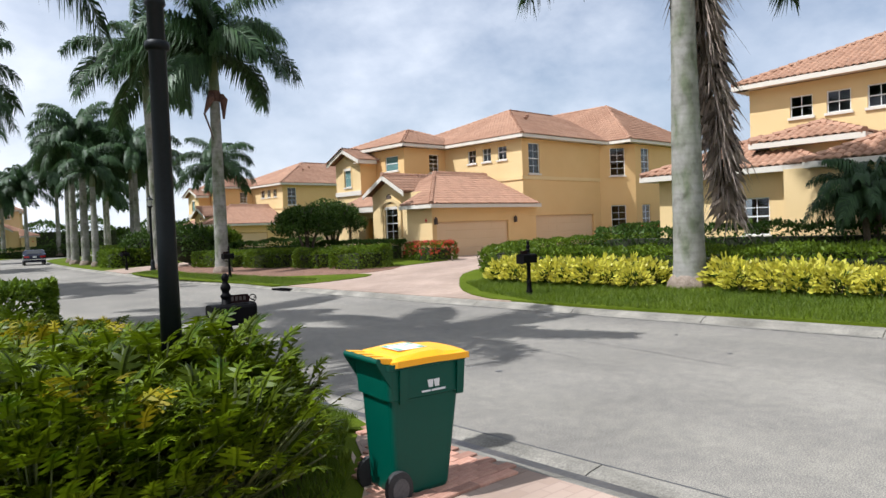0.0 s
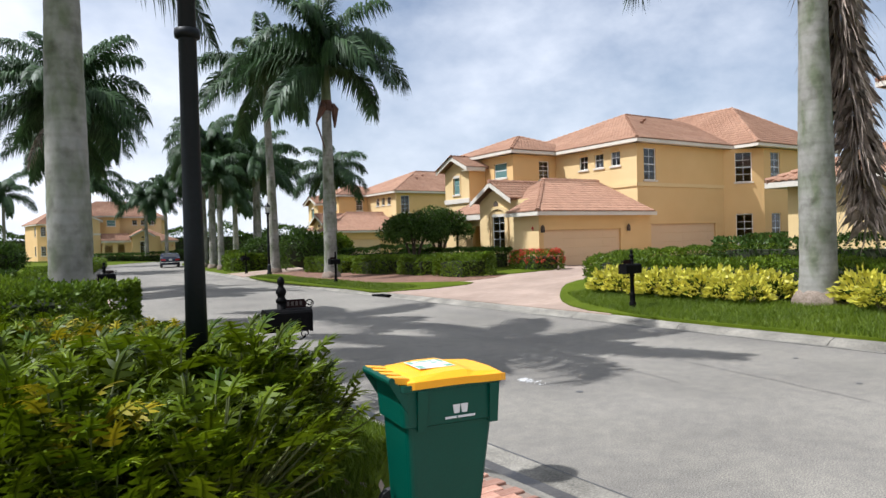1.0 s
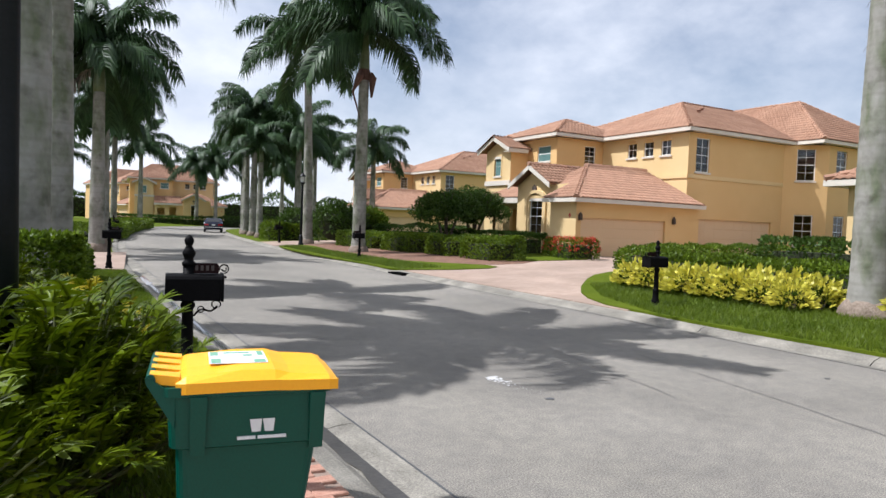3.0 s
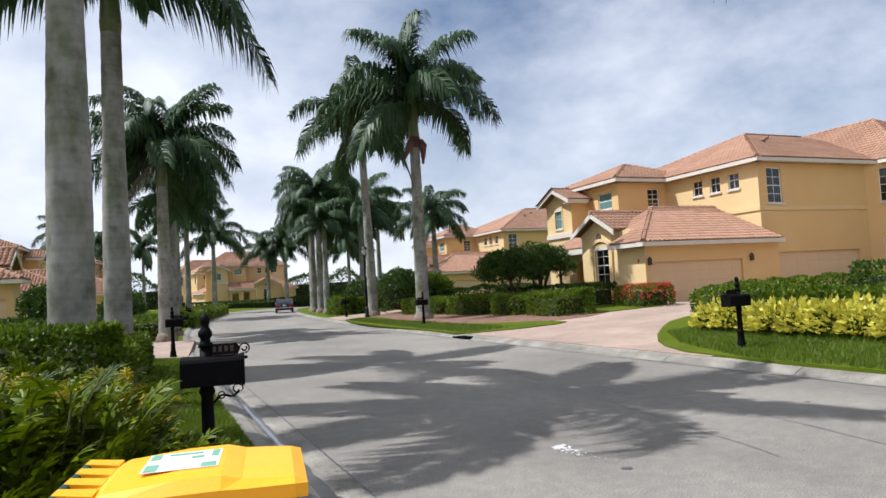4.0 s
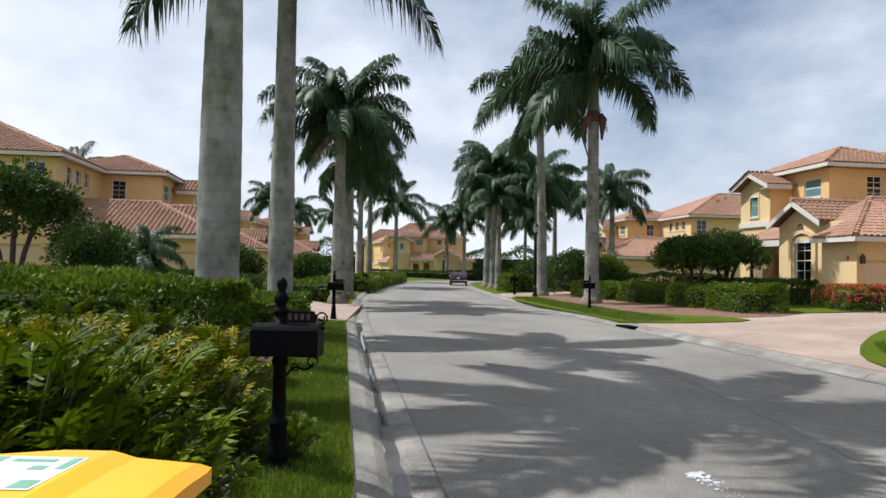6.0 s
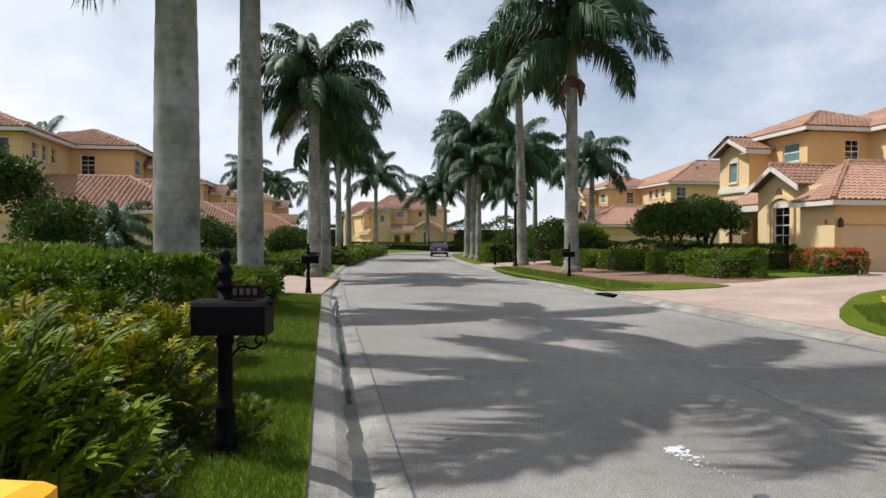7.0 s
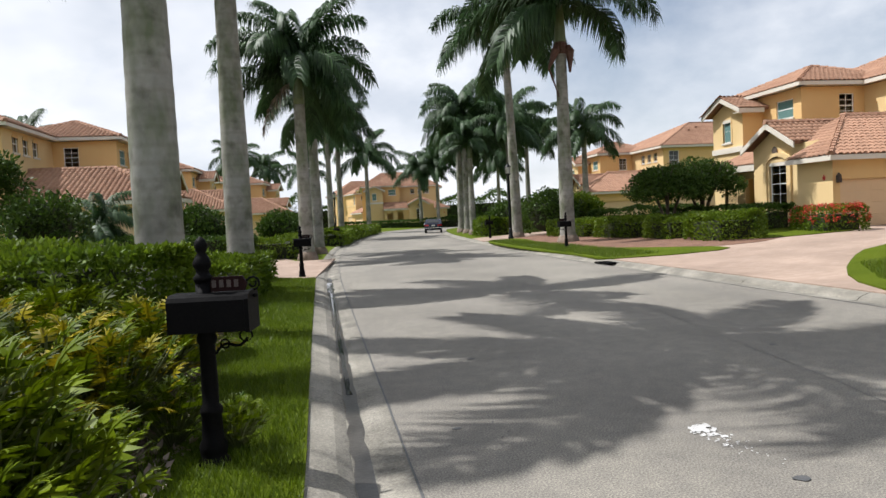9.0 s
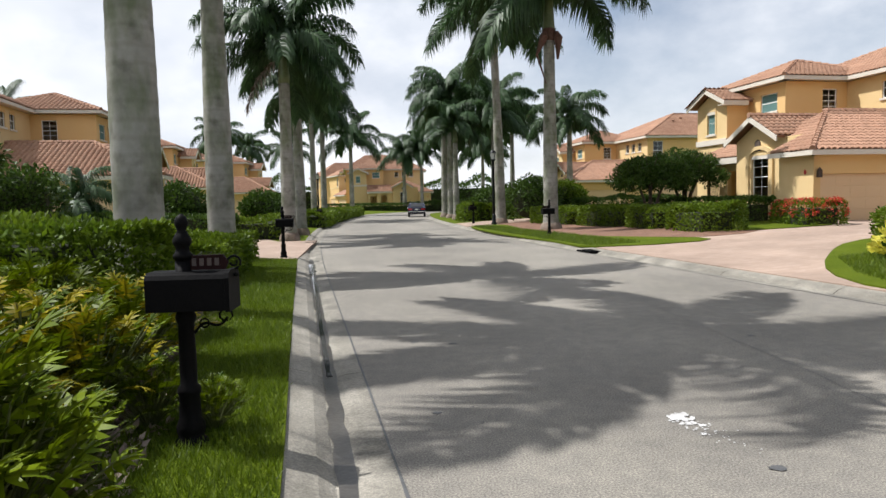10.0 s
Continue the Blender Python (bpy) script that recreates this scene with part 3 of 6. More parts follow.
def roof_plane(house, outline, mirror, single=False, name="roof_slope"):
    """A sloping roof face: a slab and its tiles. The outline's first two points are the eave."""
    pts = [Vector(p) for p in outline]
    n = Vector((0, 0, 0))
    for i in range(len(pts)):
        n += pts[i].cross(pts[(i + 1) % len(pts)])
    n.normalize()
    if n.z < 0:
        n = -n
    u = (pts[1] - pts[0]).normalized()
    v = n.cross(u)
    if v.z < 0:
        u, v = -u, -v
    o = pts[0]
    flat = [((p - o).dot(u), (p - o).dot(v)) for p in pts]
    bm = bmesh.new()
    prism(bm, [p - n * 0.1 for p in pts], n * 0.1)
    bm.transform(Matrix.Diagonal((mirror, 1, 1, 1)))
    bmesh.ops.recalc_face_normals(bm, faces=bm.faces[:])
    base = part(name, bm, TILE_BED, house)

    def inside(x, y):
        hit = False
        for (x0, y0), (x1, y1) in zip(flat, flat[1:] + flat[:1]):
            if (y0 > y) != (y1 > y) and x < x0 + (y - y0) / (y1 - y0) * (x1 - x0):
                hit = not hit
        return hit

    us, vs = [p[0] for p in flat], [p[1] for p in flat]
    spots = []
    y = 0.0
    while y < max(vs):
        x = min(us) + TILE_W / 2
        while x < max(us):
            if inside(x, y + TILE_L / 2):
                spots.append((x + random.uniform(-0.01, 0.01), y + random.uniform(-0.012, 0.012)))
            x += TILE_W
        y += TILE_L
    tv, tf = tile_shape()
    R = Matrix((u, v, n)).transposed()
    if single:
        me = mesh_from("tile", [(x * 1, y, z) for x, y, z in tv], tf)
        for x, y in spots[:300]:
            p = o + u * x + v * y + n * 0.004
            ob = part_of("tile", me, TILE_P, base)
            ob.matrix_basis = Matrix.Diagonal((mirror, 1, 1, 1)) @ Matrix.Translation(p) @ R.to_4x4()
        spots = spots[300:]
    if spots:
        T, F = np.array(tv), np.array(tf)
        S = np.array(spots)
        P = (T[None] + np.c_[S, np.full(len(S), 0.004)][:, None]).reshape(-1, 3)
        W = np.array(o) + P @ np.array(R).T
        W[:, 0] *= mirror
        faces = (F[None] + (np.arange(len(S)) * len(T))[:, None, None]).reshape(-1, 4)
        tiles = part_of("tiles", tri_mesh("tiles", W, faces if mirror > 0 else faces[:, ::-1]), TILE, base)
        tiles["kind"] = "stuff"
    return base


def cap_line(house, a, b, mirror):
    """A row of ridge tiles along a hip or ridge."""
    a, b = Vector(a), Vector(b)
    bm = bmesh.new()
    d = (b - a)
    n = max(1, int(d.length / 0.4))
    for k in range(n):
        p, q = a + d * (k / n), a + d * ((k + 1.08) / n)
        tube(bm, (p + Vector((0, 0, 0.05)), q + Vector((0, 0, 0.03))), (0.13, 0.11), 6)
    bm.transform(Matrix.Diagonal((mirror, 1, 1, 1)))
    bmesh.ops.recalc_face_normals(bm, faces=bm.faces[:])
    return part("ridge_tiles", bm, TILE, house)


def fascia(house, pts, mirror, deep=0.19, wide=0.55):
    """A pale eave board with the soffit behind it, along the eave points; the house lies to the left."""
    for a, b in zip(pts, pts[1:]):
        bm = bmesh.new()
        a, b = Vector(a), Vector(b)
        d = (b - a).normalized()
        inn = Vector((-d.y, d.x, 0)).normalized()
        a, b = a - d * 0.02, b + d * 0.02
        prism(bm, [a - inn * 0.03, b - inn * 0.03, b - inn * 0.03 - Vector((0, 0, deep)), a - inn * 0.03 - Vector((0, 0, deep))], inn * 0.06)
        if abs(d.z) < 0.1:
            q = Vector((0, 0, -deep + 0.02))
            prism(bm, [a + q + inn * 0.03, b + q + inn * 0.03, b + q + inn * wide, a + q + inn * wide], (0, 0, 0.04))
        bm.transform(Matrix.Diagonal((mirror, 1, 1, 1)))
        bmesh.ops.recalc_face_normals(bm, faces=bm.faces[:])
        part("fascia", bm, TRIM, house)


def hip_roof(house, x0, y0, x1, y1, z, pitch, mirror):
    """A hipped roof over a rectangle, with its eave boards."""
    w, l = x1 - x0, y1 - y0
    r = min(w, l) / 2
    top = z + r * pitch
    A, B, C, D = (x0, y0, z), (x1, y0, z), (x1, y1, z), (x0, y1, z)
    if w >= l:
        P, Q = (x0 + r, y0 + r, top), (x1 - r, y0 + r, top)
        faces = ([A, B, Q, P], [B, C, Q], [C, D, P, Q], [D, A, P])
        caps = ((A, P), (D, P), (B, Q), (C, Q), (P, Q))
    else:
        P, Q = (x0 + r, y0 + r, top), (x0 + r, y1 - r, top)
        faces = ([A, B, P], [B, C, Q, P], [C, D, Q], [D, A, P, Q])
        caps = ((A, P), (B, P), (C, Q), (D, Q), (P, Q))
    for f in faces:
        roof_plane(house, f, mirror)
    for a, b in caps:
        if (Vector(a) - Vector(b)).length > 0.3:
            cap_line(house, a, b, mirror)
    fascia(house, [A, B, C, D, A], mirror)


def garage_door(house, x0, x1, y, z1, mirror):
    """A sectional door of raised panels, set back in its opening."""
    door = None
    rows, cols = 4, 8
    for k in range(rows):
        bm = bmesh.new()
        z0, zt = z1 * k / rows, z1 * (k + 1) / rows - 0.005
        box(bm, x0, y + 0.12, z0, x1, y + 0.17, zt)
        for c in range(cols):
            a = x0 + (x1 - x0) * (c + 0.12) / cols
            b = x0 + (x1 - x0) * (c + 0.88) / cols
            box(bm, a, y + 0.114, z0 + 0.1, b, y + 0.1195, zt - 0.1)
        bm.transform(Matrix.Diagonal((mirror, 1, 1, 1)))
        bmesh.ops.recalc_face_normals(bm, faces=bm.faces[:])
        if door is None:
            door = part("garage_door", bm, GARAGE, house, "cream panelled garage door")
        else:
            part("door_section", bm, GARAGE, door)


def solid_box(house, name, x0, y0, z0, x1, y1, z1, m, mirror, label=""):
    bm = bmesh.new()
    box(bm, x0, y0, z0, x1, y1, z1)
    bm.transform(Matrix.Diagonal((mirror, 1, 1, 1)))
    bmesh.ops.recalc_face_normals(bm, faces=bm.faces[:])
    return part(name, bm, m, house, label)


def villa(mirror, single=False):
    """A two-storey stucco house. Origin: the street corner of its garage. Street to the side of lower x, garage doors to lower y."""
    h = thing("house", "yellow stucco two-storey house with terracotta tile roofs", "house", group="houses of the street")
    T = 6.75
    # garage wing
    wall("wall", h, (0, 0), (8.3, 0), -0.3, 2.6, [(0.3, 5.85, -0.3, 1.85)], STUCCO, mirror)
    wall("wall", h, (0, 1.95), (0, 0), -0.3, 2.6, [], STUCCO_LOW, mirror)
    garage_door(h, 0.3, 5.85, 0, 1.85, mirror)
    solid_box(h, "ceiling_slab", 0.25, 0.25, 2.5, 8.2, 1.9, 2.58, TRIM, mirror)
    solid_box(h, "ceiling_slab", 1.25, 1.91, 2.5, 8.2, 6.1, 2.58, TRIM, mirror)
    # entry gable
    w0, w1 = (1.0, 6.2), (1.0, 1.95)
    wall("wall", h, w0, w1, -0.3, 3.55, [(1.15, 2.3, 0.95, 2.85)], STUCCO_LOW, mirror)
    window(h, w0, w1, 1.15, 0.95, 1.15, 1.9, mirror, 2, 4, True, trim=0.12)
    # raised arch round the entry window
    bm = bmesh.new()
    arch = [(-1, 0.7), (-1, 2.7)] + [(math.cos(a), 2.7 + 0.42 * math.sin(a)) for a in np.linspace(math.pi, 0, 11)[1:-1]] + [(1, 2.7), (1, 0.7)]
    rings = [[bm.verts.new((x, 4.475 + u * hw, z + (0.16 if hw > 0.8 and z > 2.7 else 0))) for u, z in arch] for hw, x in ((0.7, 0.99), (0.7, 0.9), (0.92, 0.9), (0.92, 0.99))]
    for p, q in zip(rings, rings[1:]):
        for k in range(len(arch) - 1):
            bm.faces.new((p[k], p[k + 1], q[k + 1], q[k]))
    bm.transform(Matrix.Diagonal((mirror, 1, 1, 1)))
    bmesh.ops.recalc_face_normals(bm, faces=bm.faces[:])
    part("arch_surround", bm, STUCCO_LOW, h, "raised pale stucco arch")
    bm = bmesh.new()
    prism(bm, [(1.0, 6.2, 3.55), (1.0, 3.05, 3.55), (1.0, 4.65, 4.38)], (0.2, 0, 0))
    bm.transform(Matrix.Diagonal((mirror, 1, 1, 1)))
    bmesh.ops.recalc_face_normals(bm, faces=bm.faces[:])
    part("gable_wall", bm, STUCCO_LOW, h)
    bm = bmesh.new()
    prism(bm, [(0.95, 4.82, 3.05), (0.95, 4.46, 3.05), (0.95, 4.46, 3.45), (0.95, 4.64, 3.58), (0.95, 4.82, 3.45)], (0.05, 0, 0))
    bm.transform(Matrix.Diagonal((mirror, 1, 1, 1)))
    bmesh.ops.recalc_face_normals(bm, faces=bm.faces[:])
    part("gable_vent", bm, BARK, h, "small dark arched gable vent")
    wall("wall", h, (3.2, 6.2), (1.0, 6.2), -0.3, 3.55, [], STUCCO, mirror)
    roof_plane(h, [(-0.4, -0.4, 2.75), (8.3, -0.4, 2.75), (8.3, 3.9, 4.75), (3.9, 3.9, 4.75)], mirror, single)
    roof_plane(h, [(-0.4, 2.1, 2.75), (-0.4, -0.4, 2.75), (3.9, 3.9, 4.75), (1.6, 3.9, 3.68), (1.0, 2.1, 3.401)], mirror)
    cap_line(h, (-0.4, -0.4, 2.75), (3.9, 3.9, 4.75), mirror)
    cap_line(h, (3.9, 3.9, 4.75), (8.3, 3.9, 4.75), mirror)
    roof_plane(h, [(0.55, 2.85, 3.6), (8.4, 2.85, 3.6), (8.4, 4.65, 4.6), (0.55, 4.65, 4.6)], mirror)
    roof_plane(h, [(8.4, 6.5, 3.6), (0.55, 6.5, 3.6), (0.55, 4.65, 4.6), (8.4, 4.65, 4.6)], mirror)
    cap_line(h, (0.5, 4.65, 4.62), (8.4, 4.65, 4.62), mirror)
    fascia(h, [(0.55, 6.5, 3.6), (0.55, 4.65, 4.6), (0.55, 2.85, 3.6)], mirror, 0.24)
    fascia(h, [(-0.4, 2.1, 2.75), (-0.4, -0.4, 2.75), (8.3, -0.4, 2.75)], mirror)
    # porch beside the entry
    roof_plane(h, [(1.5, 10.5, 2.95), (1.5, 6.45, 2.95), (4.4, 6.45, 4.1), (4.4, 10.5, 4.1)], mirror)
    fascia(h, [(1.5, 10.5, 2.95), (1.5, 6.3, 2.95)], mirror, 0.3)
    wall("wall", h, (1.9, 10.4), (1.9, 6.2), -0.3, 2.8, [(0.4, 1.5, -0.3, 2.2), (2.2, 3.2, -0.3, 2.3)], STUCCO_LOW, mirror)
    wall("wall", h, (4.7, 13.8), (4.7, 6.2), -0.3, 4.2, [], STUCCO, mirror)
    for k in range(12):
        solid_box(h, "gate_bar", 1.98, 9.0 + k * 0.09, 0, 2.0, 9.02 + k * 0.09, 2.1, IRON, mirror)
    # main block
    m0, m1 = (8.3, 0.9), (16.4, 0.9)
    wall("wall", h, m0, m1, -0.3, T, [(0.6, 1.65, 4.65, 6.5), (0.75, 7.2, -0.3, 2.1)], STUCCO, mirror)
    window(h, m0, m1, 0.6, 4.65, 1.05, 1.85, mirror)
    garage_door(h, 9.05, 15.5, 0.9, 2.1, mirror)
    s0, s1 = (8.3, 7.8), (8.3, 0.9)
    holes = [(u, u + 0.72, 5.6, 6.55) for u in (2.35, 3.65, 4.95)]
    wall("wall", h, s0, s1, -0.3, T, holes, STUCCO_LOW, mirror)
    for u in (2.35, 3.65, 4.95):
        window(h, s0, s1, u, 5.6, 0.72, 0.95, mirror, 2, 2, True)
    for q in ((8.24, 0.86, 4.28, 16.4, 0.898, 4.5), (8.24, 0.86, 4.28, 8.298, 7.6, 4.5)):
        solid_box(h, "string_course", *q, STUCCO_LOW, mirror)
    wall("wall", h, (9.2, 14.0), (8.3, 14.0), 3, T, [], STUCCO, mirror)
    # the angled bay
    b0, b1, b2 = (16.4, 0.9), (18.1, -0.8), (26.4, -0.8)
    wall("wall", h, b0, b1, -0.3, T, [(0.7, 1.7, 4.65, 6.5), (0.7, 1.7, 0.75, 2.65)], STUCCO, mirror)
    wall("wall", h, b1, b2, -0.3, T, [(0.75, 1.8, 4.65, 6.5), (0.75, 1.8, 0.75, 2.65)], STUCCO, mirror)
    for z in (4.65, 0.75):
        window(h, b0, b1, 0.7, z, 1.0, 1.88, mirror)
        window(h, b1, b2, 0.75, z, 1.05, 1.88, mirror)
    wall("wall", h, (26.4, -0.8), (26.4, 14.0), -0.3, T, [], STUCCO, mirror)
    wall("wall", h, (26.4, 14.0), (4.7, 14.0), -0.3, T, [], STUCCO, mirror)
    hip_roof(h, 7.9, 0.5, 26.8, 14.4, 6.95, 0.42, mirror)
    hip_roof(h, 16.9, -1.2, 26.85, 15.2, 6.97, 0.66, mirror)
    solid_box(h, "floor_slab", 8.6, 1.2, 3.0, 26.1, 13.7, 3.1, TRIM, mirror)
    solid_box(h, "attic_slab", 8.6, 1.2, 6.6, 26.1, 13.7, 6.7, TRIM, mirror)
    # upper middle block
    wall("wall", h, (4.7, 7.6), (8.3, 7.6), 3.6, T, [(2.15, 3.0, 5.2, 6.4)], STUCCO, mirror)
    window(h, (4.7, 7.6), (8.3, 7.6), 2.15, 5.2, 0.85, 1.2, mirror)
    wall("wall", h, (4.7, 13.8), (4.7, 7.6), 4.2, T, [(4.3, 5.6, 5.35, 6.3)], STUCCO, mirror)
    window(h, (4.7, 13.8), (4.7, 7.6), 4.3, 5.35, 1.3, 0.95, mirror, 1, 2, shutter=True)
    hip_roof(h, 4.3, 7.2, 11.4, 14.3, 6.96, 0.4, mirror)
    # gabled stair tower
    wall("wall", h, (3.4, 10.5), (4.7, 10.5), -0.3, 6.1, [], STUCCO, mirror)
    wall("wall", h, (3.4, 13.3), (3.4, 10.5), -0.3, 6.1, [(1.0, 1.75, 4.5, 5.75)], STUCCO_LOW, mirror)
    window(h, (3.4, 13.3), (3.4, 10.5), 1.0, 4.5, 0.75, 1.25, mirror, 1, 2, True, shutter=True, trim=0.1)
    bm = bmesh.new()
    prism(bm, [(3.4, 13.3, 6.1), (3.4, 10.5, 6.1), (3.4, 11.9, 6.75)], (0.2, 0, 0))
    bm.transform(Matrix.Diagonal((mirror, 1, 1, 1)))
    bmesh.ops.recalc_face_normals(bm, faces=bm.faces[:])
    part("gable_wall", bm, STUCCO_LOW, h)
    roof_plane(h, [(2.95, 10.1, 6.15), (7.5, 10.1, 6.15), (7.5, 11.9, 6.98), (2.95, 11.9, 6.98)], mirror)
    roof_plane(h, [(7.5, 13.7, 6.15), (2.95, 13.7, 6.15), (2.95, 11.9, 6.98), (7.5, 11.9, 6.98)], mirror)
    fascia(h, [(2.95, 13.7, 6.15), (2.95, 11.9, 6.98), (2.95, 10.1, 6.15), (4.4, 10.1, 6.15)], mirror, 0.24)
    wall("wall", h, (4.7, 13.3), (3.4, 13.3), -0.3, 6.1, [], STUCCO, mirror)
    solid_box(h, "ledge", 3.3, 10.42, 3.9, 3.395, 13.3, 4.2, TRIM, mirror)
    return h


house_a = villa(1, True)
house_a.matrix_basis = pose(19.6, 22.6, 0.45)
bm = bmesh.new()
prism(bm, [(-0.012, 0.45, 1.82), (-0.012, 0.36, 1.94), (-0.012, 0.45, 2.06), (-0.012, 0.54, 1.94)], (0.01, 0, 0))
part("alarm_sign", bm, RED, house_a, "small red diamond sign on the garage wall")
for x, y, z in ((13.2, 4.6, 8.75), (14.6, 5.6, 9.15)):
    bm = bmesh.new()
    lathe(bm, [(0.11, z - 0.2), (0.11, z + 0.12), (0.16, z + 0.14), (0.14, z + 0.2), (0.03, z + 0.24)], 10, (x, y, 0))
    part("roof_vent", bm, TILE_BED, house_a, "small clay-coloured roof vent")
for x in (0.12, 6.3):
    bm = bmesh.new()
    box(bm, x, -0.16, 1.72, x + 0.14, -0.02, 1.98)
    lathe(bm, [(0.1, 1.98), (0.02, 2.1)], 8, (x + 0.07, -0.09, 0))
    part("wall_lamp", bm, BARK, house_a, "small bronze lantern beside the garage door")
house_b = villa(-1)
house_b.matrix_basis = pose(-6.8, 36.6, 0.45)
copy_thing(house_b, pose(-6.9, 62.0, 0.45))
copy_thing(house_b, pose(-3.5, 88.0, 0.45, 0, 0, -8))
copy_thing(house_a, pose(25.0, 60.0, 0.45))
copy_thing(house_a, pose(40.0, 96.0, 0.45, 0, 0, -14))
copy_thing(house_a, pose(21.5, 112.0, 0.45, 0, 0, 86))
copy_thing(house_b, pose(9.0, 136.0, 0.45, 0, 0, -78))


def near_villa():
    """The neighbouring house whose upper wall has three square windows."""
    h = thing("house", "yellow stucco two-storey house with square upper windows", "house", group="houses of the street")
    p0, p1 = (5.7, 9.6), (5.7, -8.0)
    ups = (1.6, 2.95, 4.35)
    wall("wall", h, p0, p1, -0.3, 6.75, [(u, u + 0.85, 5.4, 6.25) for u in ups], STUCCO_LOW, 1)
    for u in ups:
        window(h, p0, p1, u, 5.4, 0.85, 0.85, 1, 2, 2)
    wall("wall", h, (22, 9.6), (5.7, 9.6), -0.3, 6.75, [], STUCCO, 1)
    wall("wall", h, (5.7, -8.0), (22, -8.0), -0.3, 6.75, [], STUCCO, 1)
    wall("wall", h, (22, -8.0), (22, 9.6), -0.3, 6.75, [], STUCCO, 1)
    solid_box(h, "attic_slab", 5.95, -7.7, 6.6, 21.7, 9.3, 6.7, TRIM, 1)
    hip_roof(h, 5.2, -8.5, 22.5, 10.1, 6.95, 0.42, 1)
    # low wing
    g0, g1 = (0.6, 11.0), (0.6, 6.3)
    wall("wall", h, g0, g1, -0.3, 3.0, [(3.2, 4.1, 0.85, 2.15)], STUCCO_LOW, 1)
    window(h, g0, g1, 3.2, 0.85, 0.9, 1.3, 1, 2, 4)
    wall("wall", h, (6.0, 11.0), (0.6, 11.0), -0.3, 3.0, [], STUCCO_LOW, 1)
    hip_roof(h, 0.1, 5.0, 8.5, 11.5, 3.15, 0.4, 1)
    # taller entry
    wall("wall", h, (1.5, 7.2), (1.5, 4.6), 2.4, 3.95, [], STUCCO_LOW, 1)
    wall("wall", h, (6.0, 7.2), (1.5, 7.2), 2.4, 3.95, [], STUCCO_LOW, 1)
    wall("wall", h, (1.5, 4.6), (6.0, 4.6), 2.4, 3.95, [], STUCCO_LOW, 1)
    hip_roof(h, 1.0, 4.1, 8.5, 7.7, 4.05, 0.36, 1)
    # garage wing
    wall("wall", h, (0.0, 6.2), (0.0, -4.0), -0.3, 3.0, [], STUCCO_LOW, 1)
    wall("wall", h, (5.7, 6.2), (0.0, 6.2), -0.3, 3.0, [], STUCCO_LOW, 1)
    solid_box(h, "ceiling_slab", 0.85, -3.9, 2.85, 5.6, 10.7, 2.95, TRIM, 1)
    hip_roof(h, -0.5, -4.5, 8.0, 5.4, 3.15, 0.42, 1)
    return h


near_villa().matrix_basis = pose(19.8, -0.6, 0.45)


# ---- palms ----
def frond_mesh(name, length, rise, droop, seed, leaf=0.98, pairs=140, hang=0.8, width=0.04):
    """One feather frond along +x: an arching midrib with drooping leaflets in several planes."""
    rnd = np.random.RandomState(seed)
    n = 26
    pts, ang = [np.zeros(3)], rise
    for k in range(n):
        s = (k + 1) / n
        a = radians(rise - droop * s ** 1.35)
        pts.append(pts[-1] + length / n * np.array([math.cos(a), 0.03 * math.sin(3 * s + seed), math.sin(a)]))
    pts = np.array(pts)
    V, F = [], []
    for k in range(pairs):
        s = 0.1 + 0.9 * (k + rnd.uniform(-0.3, 0.3)) / pairs
        s = min(max(s, 0.08), 0.995)
        i = min(int(s * n), n - 1)
        p = pts[i] + (pts[i + 1] - pts[i]) * (s * n - i)
        t = pts[i + 1] - pts[i]
        t = t / np.linalg.norm(t)
        up = np.cross(t, [0, 1, 0])
        up = -up if up[2] < 0 else up
        L = leaf * (0.45 + 0.55 * math.sin(math.pi * min(1, 0.18 + 0.8 * s))) * rnd.uniform(0.85, 1.1)
        for side in (-1, 1):
            lift = rnd.uniform(-0.55, 0.65)
            d = np.array([0, side, 0]) * 0.74 + t * 0.55 + up * lift
            d /= np.linalg.norm(d)
            mid = p + d * L * 0.5 + np.array([0, 0, -0.12 * L * hang])
            tip = p + d * L * 0.86 + np.array([0, 0, -L * hang * rnd.uniform(0.7, 1.15)])
            w = np.cross(d, up + 0.2 * t)
            w = w / (np.linalg.norm(w) + 1e-6) * width
            b = len(V)
            V += [p - w * 0.4, p + w * 0.4, mid + w, mid - w, tip]
            F += [(b, b + 1, b + 2), (b, b + 2, b + 3), (b + 3, b + 2, b + 4)]
    ribs = []
    for i, p in enumerate(pts):
        r = 0.045 * (1 - i / len(pts)) + 0.006
        b = len(V)
        V += [p + np.array([0, r, 0]), p + np.array([0, -r * 0.5, r]), p + np.array([0, -r * 0.5, -r])]
        ribs.append(b)
    for a, b in zip(ribs, ribs[1:]):
        for k in range(3):
            F += [(a + k, a + (k + 1) % 3, b + (k + 1) % 3), (a + k, b + (k + 1) % 3, b + k)]
    me = tri_mesh(name, np.array(V), np.array(F))
    return me


FRONDS = [frond_mesh("frond", 4.5, r, d, s) for r, d, s in ((80, 88, 1), (64, 104, 2), (50, 108, 3), (36, 105, 4), (20, 95, 5), (0, 75, 6))]


